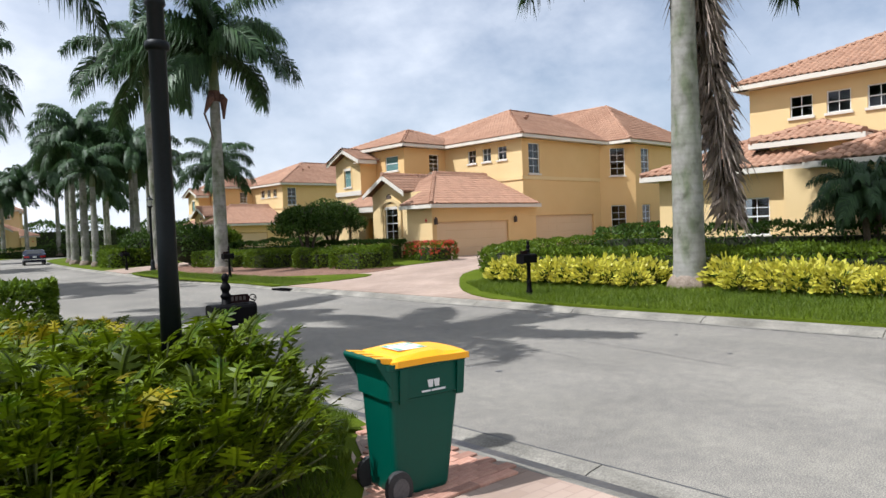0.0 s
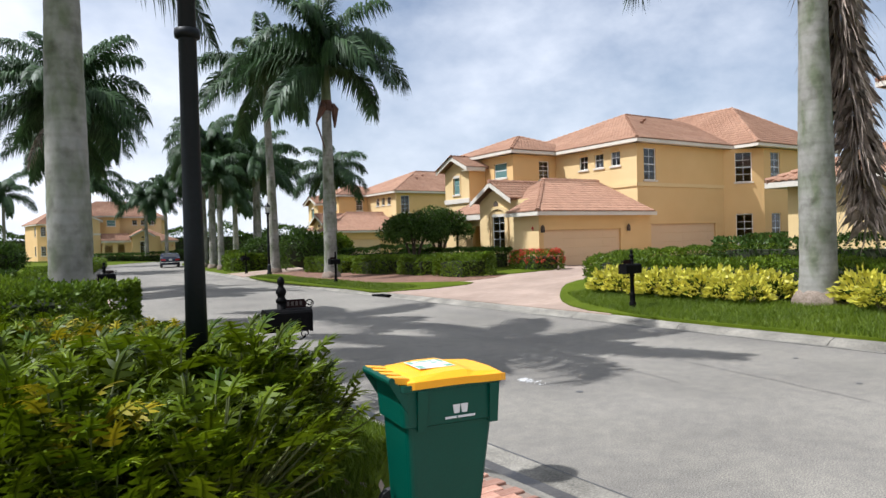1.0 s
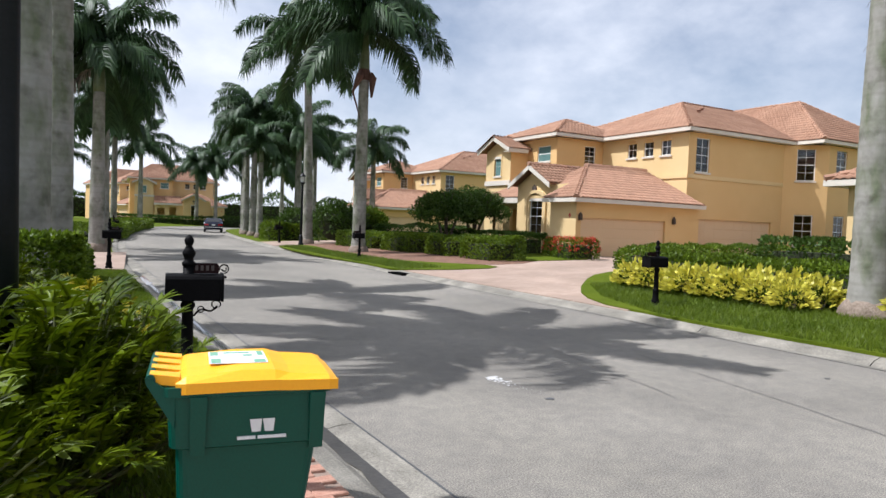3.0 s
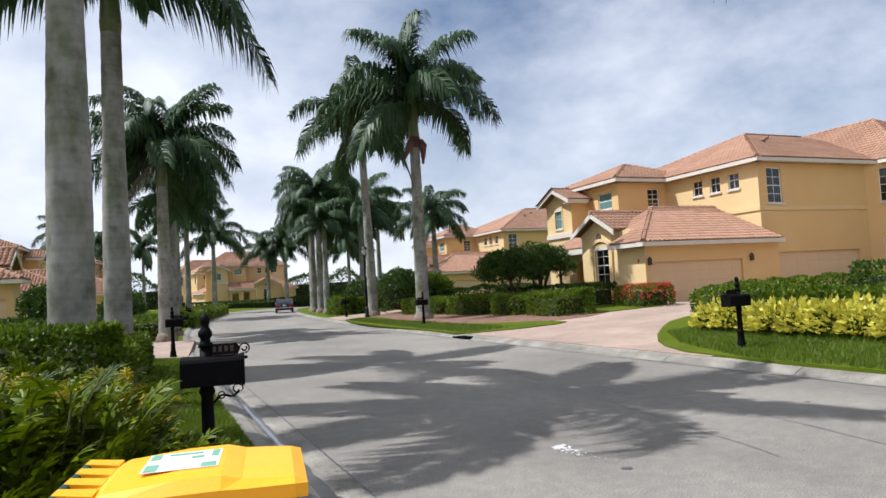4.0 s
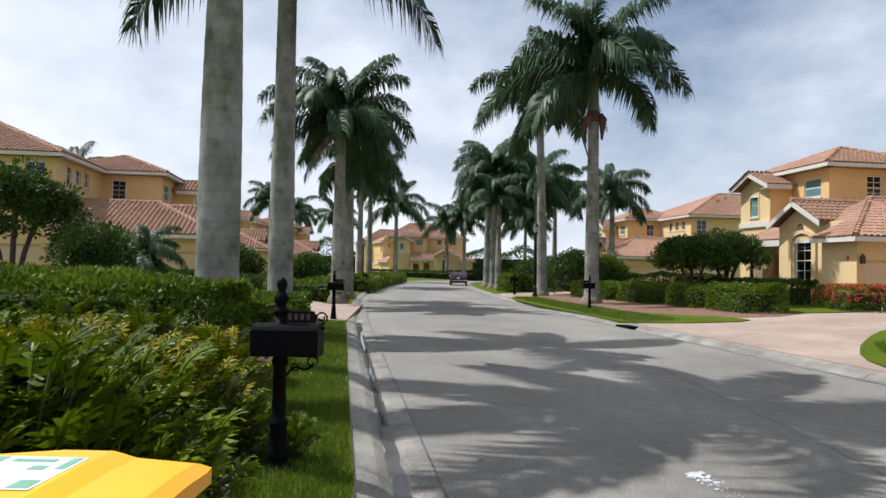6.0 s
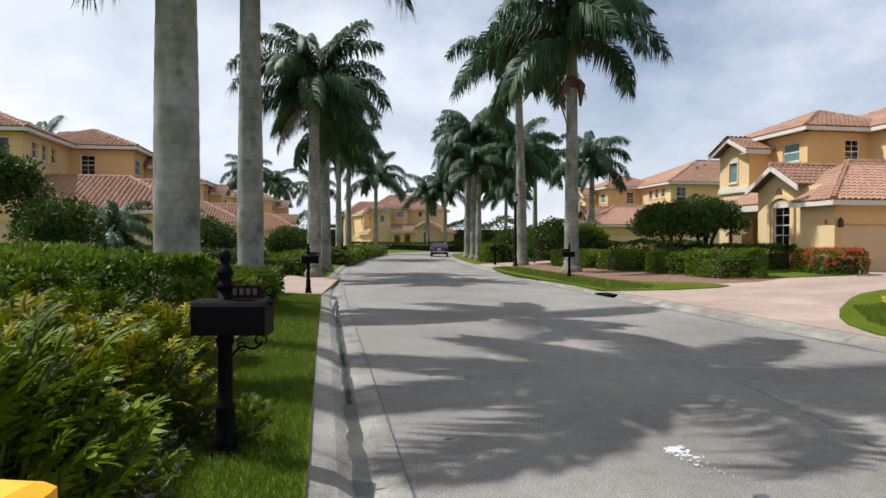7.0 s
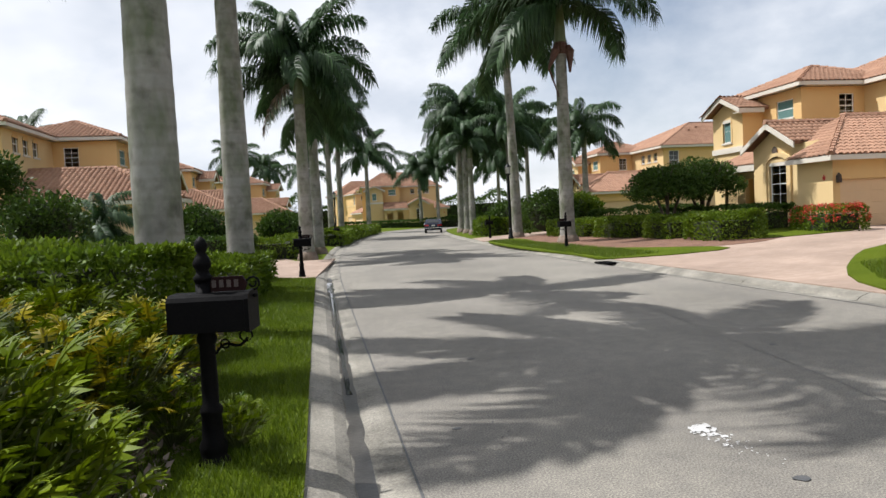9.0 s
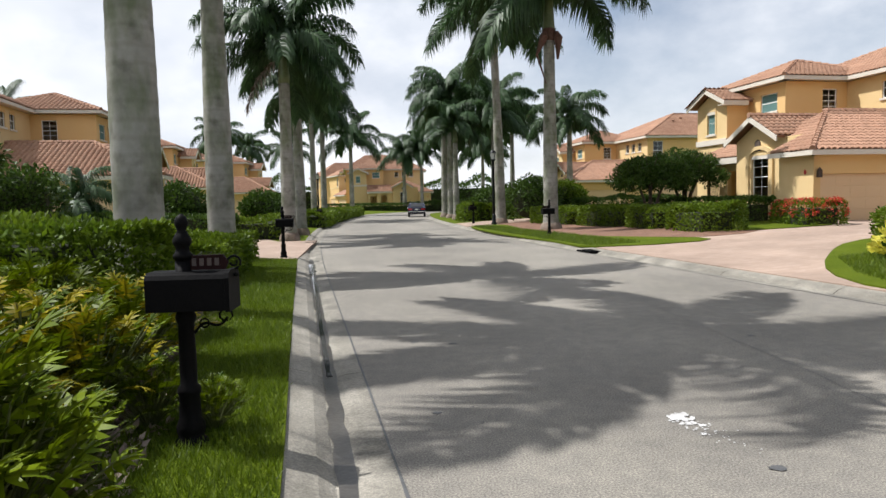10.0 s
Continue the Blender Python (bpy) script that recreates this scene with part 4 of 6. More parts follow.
def palm(x, y, height, radius=0.3, size=1.0, count=17, seed=0, lean=(0, 0), label="tall royal palm with smooth grey trunk and dark green fronds", z=None, turn=0.0, fall=6.0, spokes=()):
    """height: to the base of the crownshaft; turn: of the crown, fall: how far its lowest fronds hang, spokes: the ways its outer fronds point."""
    rnd = random.Random(seed)
    p = thing("palm_tree", label, "palm tree", pose(x, y, yard_z(x, y) - 0.05 if z is None else z), group="street palms")
    bm = bmesh.new()
    def bend(z):
        return lean[0] * (z / height) ** 1.5, lean[1] * (z / height) ** 1.5
    prof = []
    n = 44
    for k in range(n + 1):
        s = k / n
        r = radius * (1 + 0.42 * math.exp(-s * 22) + 0.10 * math.sin(math.pi * min(1, s * 1.5)) - 0.22 * s)
        prof.append((r * (1 + (0.012 if k % 2 else -0.006)), s * height))
    lathe(bm, prof, 20, bend=bend)
    part("trunk", bm, TRUNK, p, smooth=True)
    bm = bmesh.new()
    lathe(bm, [(radius * 1.62, -0.05), (radius * 1.55, 0.1), (radius * 1.5, 0.22), (radius * 1.3, 0.34), (radius * 1.15, 0.4)], 18)
    for v in bm.verts:
        v.co.xy *= 1 + 0.09 * math.sin(7 * math.atan2(v.co.y, v.co.x) + seed)
    part("root_boss", bm, TRUNK_LOW, p, smooth=True)
    bx, by = lean
    bm = bmesh.new()
    lathe(bm, [(radius * 0.80, height - 0.02), (radius * 0.86, height + 0.25), (radius * 0.7, height + 1.0 * size), (radius * 0.42, height + 1.8 * size)], 14, (bx, by, 0))
    part("crownshaft", bm, SHAFT, p, smooth=True)
    top = height + 1.75 * size
    for k in range(count):
        s = k / (count - 1)
        me = FRONDS[min(5, int(s * fall))]
        f = part_of("frond", me, FROND, p)
        way = k * 2.39996 + rnd.uniform(-0.25, 0.25) + seed + turn
        if spokes and s > 0.25:
            way = radians(spokes[k % len(spokes)] + rnd.uniform(-5, 5))
        f.matrix_basis = Matrix.Translation((bx, by, top - 0.25 * s * size)) @ Matrix.Rotation(way, 4, "Z") @ Matrix.Rotation(rnd.uniform(-0.12, 0.12), 4, "Y") @ Matrix.Rotation(rnd.uniform(-0.3, 0.3), 4, "X") @ Matrix.Scale(size * rnd.uniform(0.9, 1.08), 4)
    bm = bmesh.new()
    tube(bm, ((bx, by, top - 0.1), (bx + 0.05, by, top + 1.2 * size), (bx + 0.12, by + 0.05, top + 2.3 * size)), (0.06, 0.035, 0.006))
    part("spear_leaf", bm, RACHIS, p)
    return p


# west row
palm(-1.87, 9.7, 8.7, 0.31, 1.08, 12, 1, turn=-0.5, fall=4.6, spokes=(-128, -84, -42, -4, 40, 80, 118, 155, 192))
palm(-1.48, 15.9, 8.1, 0.29, 0.98, 12, 2, spokes=(-165, 178, -8, 35, 75, 115, 150, -95, -50))
palm_small = palm(-0.2, 28.2, 6.4, 0.27, 0.84, 24, 3, fall=5.6)
palm(0.25, 33.5, 6.1, 0.27, 0.72, 18, 4)
palm(1.35, 57.0, 8.0, 0.25, 0.9, 15, 5)
palm(2.3, 61.0, 8.3, 0.25, 0.9, 15, 6)
palm(6.4, 84.0, 7.8, 0.28, 1.1, 16, 7)
palm(-8.0, 120.0, 9, 0.25, 1.1, 14, 8)
palm(-12.0, 112.0, 10, 0.25, 1.1, 14, 9)
palm(-1.5, 112.0, 8.0, 0.25, 1.1, 14, 29)
palm(-28.0, 75.0, 9.0, 0.25, 1.0, 14, 31)
# east row
palm_dead = palm(12.4, 5.15, 8.6, 0.36, 1.1, 16, 10, label="royal palm with a long dead frond hanging down its trunk")
palm_boot = palm(11.5, 29.4, 8.9, 0.31, 1.2, 19, 11, fall=5.2, label="royal palm with a dead brown boot hanging below its crown")
palm(11.9, 38.8, 10.0, 0.28, 1.18, 15, 12, (-0.25, 0), fall=5.2)
palm(12.9, 57.0, 8.6, 0.3, 0.98, 24, 13)
palm(13.3, 61.5, 8.8, 0.3, 0.8, 17, 14)
palm(14.6, 68.0, 8.5, 0.28, 0.8, 17, 15)
palm(12.2, 52.0, 6.0, 0.24, 0.72, 15, 16)
palm(18.6, 44.5, 5.6, 0.22, 0.75, 16, 17)
palm(15.3, 52.0, 7.0, 0.22, 0.95, 15, 18)
palm(17.0, 58.0, 7.0, 0.22, 0.95, 15, 19)
palm(16.2, 106.0, 7.0, 0.28, 1.15, 15, 20)
palm(18.6, 104.0, 7.6, 0.26, 1.15, 15, 21)
palm(22.5, 104.0, 9.6, 0.28, 1.2, 16, 22)
palm(20.6, 64.0, 7.5, 0.24, 1.0, 15, 23)
palm(23.0, 84.0, 6.5, 0.24, 1.0, 15, 24)
palm(26.0, 95.0, 6.5, 0.24, 1.0, 15, 25)

DEAD_FROND = frond_mesh("dried_frond", 2.6, -40, 45, 9, 0.5, 70, 0.7)
f = part_of("dead_frond", DEAD_FROND, DEAD, palm_small, "pinkish brown dried frond below the crown")
f.matrix_basis = Matrix.Translation((-0.15, 0, 7.4)) @ Matrix.Rotation(3.3, 4, "Z")

# the dead frond beside its trunk
bm = bmesh.new()
tube(bm, ((0.3, -0.1, 8.6), (0.75, -0.2, 8.0), (1.0, -0.3, 6.4), (1.25, -0.35, 4.4), (1.4, -0.4, 2.6), (1.5, -0.4, 1.8)), (0.09, 0.07, 0.05, 0.035, 0.02, 0.01))
stalk = part("dead_frond", bm, DEAD, palm_dead, "brown dried frond hanging beside the trunk")
rnd = np.random.RandomState(5)
V, F = [], []
for k in range(1050):
    s = rnd.uniform(0.02, 1)
    p = np.array([0.45 + 1.0 * s ** 0.8, -0.1 - 0.3 * s, 8.4 - 6.6 * s])
    L = rnd.uniform(0.7, 1.5) * (1.15 - 0.55 * s)
    side = rnd.uniform(-1, 1, 2)
    d = np.array([0.5 * side[0] + 0.05, 0.5 * side[1], -1.0])
    d /= np.linalg.norm(d)
    w = np.array([rnd.uniform(-1, 1), rnd.uniform(-1, 1), 0]) * 0.018
    q = p + np.array([0.3 * side[0], 0.3 * side[1], 0])
    mid = q + d * L * 0.5 + rnd.uniform(-0.06, 0.06, 3)
    tip = q + d * L
    b = len(V)
    V += [p, q + w, mid + w, mid - w, tip]
    F += [(b, b + 1, b + 3), (b + 1, b + 2, b + 3), (b + 3, b + 2, b + 4)]
tagged(part_of("dead_foliage", tri_mesh("dead_foliage", np.array(V), np.array(F)), DEAD, stalk), kind="stuff")
bm = bmesh.new()
for sgn, end in ((-1, -0.75), (1, 0.33)):
    pts = [(sgn * 0.25, -0.2, 8.9), (sgn * 0.34, -0.28, 8.65), (end * 0.9, -0.3, 7.9 if sgn < 0 else 7.7)]
    tube(bm, pts, (0.12, 0.2, 0.05), 7)
tube(bm, ((-0.7, -0.3, 7.9), (-0.5, -0.33, 7.3), (-0.28, -0.33, 6.6)), (0.05, 0.04, 0.02))
lathe(bm, [(0.27, 8.55), (0.31, 8.7), (0.30, 9.0), (0.26, 9.1)], 14)
part("dead_boot", bm, BOOT, palm_boot, "brown dried leaf sheath wrapped round the trunk")


# ---- hedges and shrubs ----
def leaf_cloud(name, pos, nrm, size, seed, long=1.7, tilt=0.7):
    """Leaves as folded diamonds at points, facing roughly outwards."""
    rnd = np.random.RandomState(seed)
    n = len(pos)
    d = nrm + rnd.normal(0, tilt, (n, 3))
    d[:, 2] += 0.25
    d /= np.linalg.norm(d, axis=1)[:, None]
    r = rnd.normal(0, 1, (n, 3))
    w = np.cross(d, r)
    w /= np.linalg.norm(w, axis=1)[:, None]
    f = np.cross(d, w)
    s = (size * rnd.uniform(0.65, 1.25, n))[:, None]
    base, tip = pos, pos + d * s * long
    mid = pos + d * s * long * 0.5
    a, b = mid + w * s * 0.42 + f * s * 0.1, mid - w * s * 0.42 + f * s * 0.1
    V = np.stack([base, a, tip, b], 1).reshape(-1, 3)
    k = np.arange(n)[:, None] * 4
    F = np.concatenate([k + np.array([0, 1, 2]), k + np.array([0, 2, 3])], 0)
    return tri_mesh(name, V, F)


def hedge(name, spine, half, height, leaf, per_m2, material, label, seed, category="hedge", flowers=0, kind="", group="", base_z=None, ragged=0.0):
    """A clipped row along a line in plan: a solid core painted near-black as inner shade, leaves all over its rounded
    outside.
    """
    rnd = np.random.RandomState(seed)
    h = thing(name, label, category, group=group, kind=kind)
    P = [Vector((*p, 0)) for p in spine]
    lens = [(b - a).length for a, b in zip(P, P[1:])]
    total = sum(lens)
    girth = 2 * half + 2 * height
    n = int((total + 3.1 * half) * girth * per_m2)
    pos, nrm = np.zeros((n, 3)), np.zeros((n, 3))
    for i in range(n):
        s = rnd.uniform(-1.57 * half, total + 1.57 * half)
        q, k = min(max(s, 0), total), 0
        while k < len(lens) - 1 and q > lens[k]:
            q -= lens[k]
            k += 1
        d = (P[k + 1] - P[k]).normalized()
        c = P[k] + d * q
        over = half * math.sin((s if s < 0 else max(0, s - total)) / half)
        side = Vector((d.y, -d.x, 0))
        g = rnd.uniform(0, girth)
        if g < height:
            u, z, nu, nz = -half, g, -1, 0.1
        elif g < height + 2 * half:
            u, z, nu, nz = g - height - half, height, 0, 1
        else:
            u, z, nu, nz = half, girth - g, 1, 0.1
        squeeze = math.sqrt(max(0.0, 1 - (over / half) ** 2)) if half else 1
        lump = 1 + 0.15 * noise.noise((c.x * 1.3 + u, c.y * 1.3, z * 1.3 + seed)) + 0.05 * noise.noise((c.x * 4, c.y * 4 + u * 3, z * 4))
        lump += ragged * noise.noise((c.x * 0.13, c.y * 0.13, seed))
        inner = 1 - abs(rnd.normal(0, 0.07))
        zz = min(z, height) * lump * (inner if nz == 1 else 1)
        corner = 1 - 0.18 * max(0, (z / height - 0.75) / 0.25) ** 2
        w = c + side * (u * squeeze * lump * corner * (inner if nz != 1 else 1)) + d * over
        pos[i] = w.x, w.y, (yard_z(w.x, w.y) if base_z is None else base_z) + 0.04 + zz
        o = side * nu + d * (over / half if half else 0) + Vector((0, 0, nz))
        nrm[i] = o.normalized()
    part_of("leaves", leaf_cloud("leaves", pos, nrm, leaf, seed), material, h)
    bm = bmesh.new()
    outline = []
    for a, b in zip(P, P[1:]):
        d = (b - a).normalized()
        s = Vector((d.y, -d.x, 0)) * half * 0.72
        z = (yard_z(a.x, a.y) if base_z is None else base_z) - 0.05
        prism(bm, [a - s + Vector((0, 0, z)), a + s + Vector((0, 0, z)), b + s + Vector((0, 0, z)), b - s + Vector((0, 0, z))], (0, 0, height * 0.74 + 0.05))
    part("shade_core", bm, CORE, h)
    if flowers:
        k = rnd.choice(n, flowers, replace=False)
        k = k[np.argsort(-pos[k, 2])][: int(flowers * 0.8)]
        rep = np.repeat(k, 12)
        tagged(part_of("blossom", leaf_cloud("blossom", pos[rep] + nrm[rep] * 0.05 + rnd.normal(0, 0.035, (len(rep), 3)), nrm[rep], 0.045, seed + 1, 1.2), RED, h), kind="stuff")
    return h


DK, BR = HEDGE_A, HEDGE_B
hedge("hedge", [(-12, 8.6), (-6, 8.2), (-2.2, 7.9)], 1.0, 1.18, 0.055, 900, BR, "glossy green clipped hedge behind the philodendrons", 1)
hedge("hedge", [(-12, 11.5), (-4.5, 11.0), (-2.6, 12.5)], 0.9, 0.95, 0.06, 420, BR, "green hedge round the palm trunks", 2)
hedge("hedge", [(-1.6, 12.5), (-1.35, 15.2)], 0.55, 0.75, 0.07, 500, HEDGE_B, "loose yellow-green shrubs beneath a palm", 3)
hedge("hedge", [(-5, 17.5), (-1.5, 17.9)], 0.6, 0.7, 0.07, 300, BR, "low green shrubs beside the driveway", 4)
hedge("hedge", [(-3.0, 28.6), (-0.9, 30), (-0.8, 40)], 0.8, 0.8, 0.09, 160, BR, "low green shrubs under street palms", 5)
hedge("hedge", [(-9.5, 29), (-3.5, 28.5)], 1.2, 0.9, 0.09, 150, DK, "dark green hedge along the driveway", 6)
hedge("hedge", [(13.6, -14), (13.7, 6), (13.8, 11.9), (15.0, 13.9), (19, 14.4), (24, 13.4)], 0.8, 0.84, 0.065, 420, BR, "dense dark green clipped hedge behind yellow shrubs", 7)
hedge("hedge", [(17.8, -14), (18.0, 4), (18.2, 11)], 0.7, 1.2, 0.09, 130, DK, "tall reddish green hedge before the house", 8)
for k, (a, b, half, tall) in enumerate((((14.75, 21.4), (14.65, 23.0), 0.9, 0.9), ((14.6, 24.7), (14.5, 26.0), 0.85, 0.84), ((14.4, 27.8), (14.1, 30.4), 0.85, 0.84), ((13.95, 32.2), (13.6, 36), 0.8, 0.82))):
    hedge("hedge", [a, b], half, tall, 0.07, 330, BR, "bright green clipped shrub block on the mulch bed", 90 + k, group="shrub blocks of the mulch bed")
hedge("hedge", [(18.6, 24.6), (18.7, 28.5), (17.6, 31.5)], 0.75, 0.95, 0.08, 190, DK, "dark green hedge beneath the entry window", 10)
hedge("flower_bush", [(18.3, 20.6), (18.75, 22.6)], 0.75, 0.8, 0.07, 240, BR, "green bush full of red flowers by the garage", 11, "flowering bush", 420)
hedge("hedge", [(34.5, 20.2), (44, 20.0)], 0.9, 1.25, 0.1, 120, DK, "dark green hedge under the bay windows", 12, flowers=60)
hedge("hedge", [(12.6, 46), (14.0, 52), (16, 60), (19, 70)], 1.6, 1.1, 0.12, 110, BR, "broad green hedge along the next garden", 13)
hedge("hedge", [(17, 38), (24, 41)], 0.9, 1.1, 0.1, 120, DK, "dark green hedge before the next house", 14)
hedge("hedge", [(1.0, 44), (2.0, 54), (4.4, 70), (6.4, 80)], 1.0, 0.9, 0.12, 100, BR, "green shrubs along the far kerb", 15)
hedge("hedge", [(5, 108), (14, 107), (26, 104)], 1.2, 1.2, 0.16, 70, DK, "dark hedge before the house at the bend", 16)
hedge("hedge", [(-60, 165), (-5, 170), (40, 165), (90, 140)], 3.0, 5.5, 0.4, 8, DK, "distant dark tree belt behind the houses", 17, "tree belt", kind="stuff", ragged=0.7)
hedge("hedge", [(32, 100), (50, 96), (80, 90)], 2.5, 3.5, 0.35, 9, DK, "distant dark shrubbery beyond the bend", 18, "tree belt", kind="stuff", ragged=0.6)


def bush(x, y, r, h, material, label, seed, leaf=0.1):
    """A rounded shrub: lumpy clumps of leaves round a solid core painted near-black as inner shade."""
    g = np.random.RandomState(seed)
    t = thing("shrub", label, "shrub", pose(x, y, yard_z(x, y)), group="garden shrubs")
    pos, nrm = [], []
    for k in range(40):
        d = g.normal(0, 1, 3)
        d[2] = abs(d[2]) * 1.1 - 0.25
        d /= np.linalg.norm(d)
        c = np.array([0, 0, h * 0.48]) + d * np.array([r * 0.72, r * 0.72, h * 0.4]) * g.uniform(0.8, 1.1)
        e = g.normal(0, 1, (130, 3))
        e /= np.linalg.norm(e, axis=1)[:, None]
        pos.append(c + e * r * 0.36 * g.uniform(0.6, 1.1, (130, 1)))
        nrm.append(e)
    part_of("leaves", leaf_cloud("leaves", np.concatenate(pos), np.concatenate(nrm), leaf, seed), material, t)
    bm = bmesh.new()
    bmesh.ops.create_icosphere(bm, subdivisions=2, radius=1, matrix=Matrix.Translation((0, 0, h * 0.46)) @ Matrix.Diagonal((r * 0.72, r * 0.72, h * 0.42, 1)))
    part("shade_core", bm, CORE, t)
    bm = bmesh.new()
    tube(bm, ((0, 0, -0.1), (0.05, 0, h * 0.3)), (0.08, 0.05), 7)
    part("trunk", bm, BARK, t)
    return t


bush(-8.6, 24.0, 1.35, 2.7, DK, "tall rounded dark green shrub beside a garage", 19)
bush(-4.6, 30.6, 1.1, 2.4, DK, "rounded dark green shrub on the opposite lawn", 20)
bush(-2.4, 50.2, 1.5, 2.2, DK, "rounded dark green shrub further along the street", 21, 0.13)
bush(16.6, 40.6, 1.4, 2.3, BR, "rounded bright green shrub between the houses", 22, 0.12)
bush(14.2, 39.8, 1.7, 2.6, DK, "tall dark green shrub behind the lamp post", 23, 0.12)
bush(13.6, 46.0, 1.6, 2.2, DK, "dark green shrub beside the next driveway", 24, 0.12)


def croton(seed):
    rnd = np.random.RandomState(seed)
    c = thing("yellow_shrub", "low shrub of bright yellow variegated leaves", "shrub", group="row of yellow shrubs")
    n = 420
    a = rnd.normal(0, 1, (n, 3))
    a[:, 2] = np.abs(a[:, 2])
    a /= np.linalg.norm(a, axis=1)[:, None]
    r = rnd.uniform(0.55, 1.05, n)[:, None]
    pos = a * r * np.array([0.5, 0.5, 0.52]) + np.array([0, 0, 0.1])
    part_of("leaves", leaf_cloud("leaves", pos, a, 0.1, seed, 1.5, 0.75), CROTON, c)
    n = 130
    part_of("lower_leaves", leaf_cloud("lower_leaves", pos[:n] * 0.7, a[:n], 0.09, seed + 1, 2.0, 0.7), HEDGE_A, c)
    bm = bmesh.new()
    for k in range(5):
        t = k * 1.26
        tube(bm, ((0, 0, -0.05), (0.16 * math.cos(t), 0.16 * math.sin(t), 0.25), (0.3 * math.cos(t), 0.3 * math.sin(t), 0.5)), (0.012, 0.009, 0.004), 4)
    tagged(part("twig_tuft", bm, BARK, c), kind="stuff")
    return c


crotons = [croton(40 + k) for k in range(3)]
rnd = random.Random(3)
for row, x in enumerate((11.75, 12.45)):
    y = -14.0
    k = 0
    while y < 11.6:
        if abs(y - 5.15) > 0.85:
            xx = x + rnd.uniform(-0.1, 0.1) + 0.08 * max(0, y - 9) ** 1.4
            if k < 3 and row == 0:
                crotons[k].matrix_basis = pose(xx, y, yard_z(xx, y) + 0.05)
            else:
                c = copy_thing(crotons[rnd.randrange(3)], pose(xx, y, yard_z(xx, y) + 0.05, 0, 0, rnd.uniform(0, 360)))
                c.scale = [rnd.uniform(0.85, 1.15)] * 3
            k += 1
        y += rnd.uniform(0.6, 0.78)


def lobed_leaf(seed):
    """A cut-leaf blade along +x, with narrow finger lobes on both sides, gently arched."""
    rnd = random.Random(seed)
    V, F = [], []
    L, n = 0.29, 4

    def z(x, y):
        return 0.04 * math.sin(x / L * 2.2) - 0.06 * (x / L) ** 2 - 0.35 * abs(y) ** 1.5

    def put(x, y):
        V.append((x, y, z(x, y)))
        return len(V) - 1

    spine = [put(L * k / n, 0) for k in range(n + 1)]
    end = put(L * 1.2, 0)
    for side in (-1, 1):
        for k in range(n):
            x0, x1 = L * k / n, L * (k + 1) / n
            w = 0.17 * math.sin(math.pi * min(0.97, 0.3 + 0.6 * (k + 0.5) / n)) * rnd.uniform(0.85, 1.15)
            go = 0.03 + 0.11 * k / n
            a, b = put(x0 + 0.008, side * 0.04), put(x1, side * 0.04)
            c, d = put(x0 + go * 0.55, side * w * 0.62), put(x0 + go * 0.55 + 0.048, side * w * 0.6)
            t = put(x0 + go + 0.022, side * w)
            F += [(spine[k], spine[k + 1], b), (spine[k], b, a), (a, b, d), (a, d, c), (c, d, t)]
        F.append((spine[n], end, put(L * 1.02, side * 0.024)))
    return np.array(V), np.array(F)


LOBED = [lobed_leaf(k) for k in range(3)]


def philodendron(seed, yellow):
    rnd = random.Random(seed)
    p = thing("philodendron", "cut-leaf philodendron with glossy lobed green leaves", "shrub", group="philodendron bed")
    VV, FF, VY, FY = [], [], [], []
    nv = ny = 0
    bm = bmesh.new()
    for k in range(135):
        a = k * 2.39996 + rnd.uniform(-0.2, 0.2)
        e = radians(rnd.uniform(28, 86))
        r = rnd.uniform(0.35, 0.72)
        b = Vector((0.03 * math.cos(a), 0.03 * math.sin(a), 0.02))
        end = b + Vector((math.cos(a) * math.cos(e) * r, math.sin(a) * math.cos(e) * r, math.sin(e) * r + 0.06))
        tube(bm, (b, b.lerp(end, 0.5) + Vector((0, 0, 0.04)), end), (0.009, 0.007, 0.005), 4)
        V, F = LOBED[rnd.randrange(3)]
        pitch = rnd.uniform(-0.3, 0.5) - (math.pi / 2 - e) * 0.15
        M = Matrix.Translation(end) @ Matrix.Rotation(a + rnd.uniform(-0.5, 0.5), 4, "Z") @ Matrix.Rotation(-1.05 * math.sin(e) + pitch, 4, "Y") @ Matrix.Rotation(rnd.uniform(-0.45, 0.45), 4, "X") @ Matrix.Scale(rnd.uniform(0.3, 0.56), 4)
        W = V @ np.array(M.to_3x3()).T + np.array(M.translation)
        if rnd.random() < yellow:
            VY.append(W)
            FY.append(F + ny)
            ny += len(V)
        else:
            VV.append(W)
            FF.append(F + nv)
            nv += len(V)
    part_of("leaves", tri_mesh("leaves", np.concatenate(VV), np.concatenate(FF)), PHILO, p)
    if VY:
        part_of("yellowed_leaves", tri_mesh("yellowed_leaves", np.concatenate(VY), np.concatenate(FY)), PHILO_Y, p, "leaves turning yellow")
    tagged(part("stem_tuft", bm, STEM, p), kind="stuff")
    return p


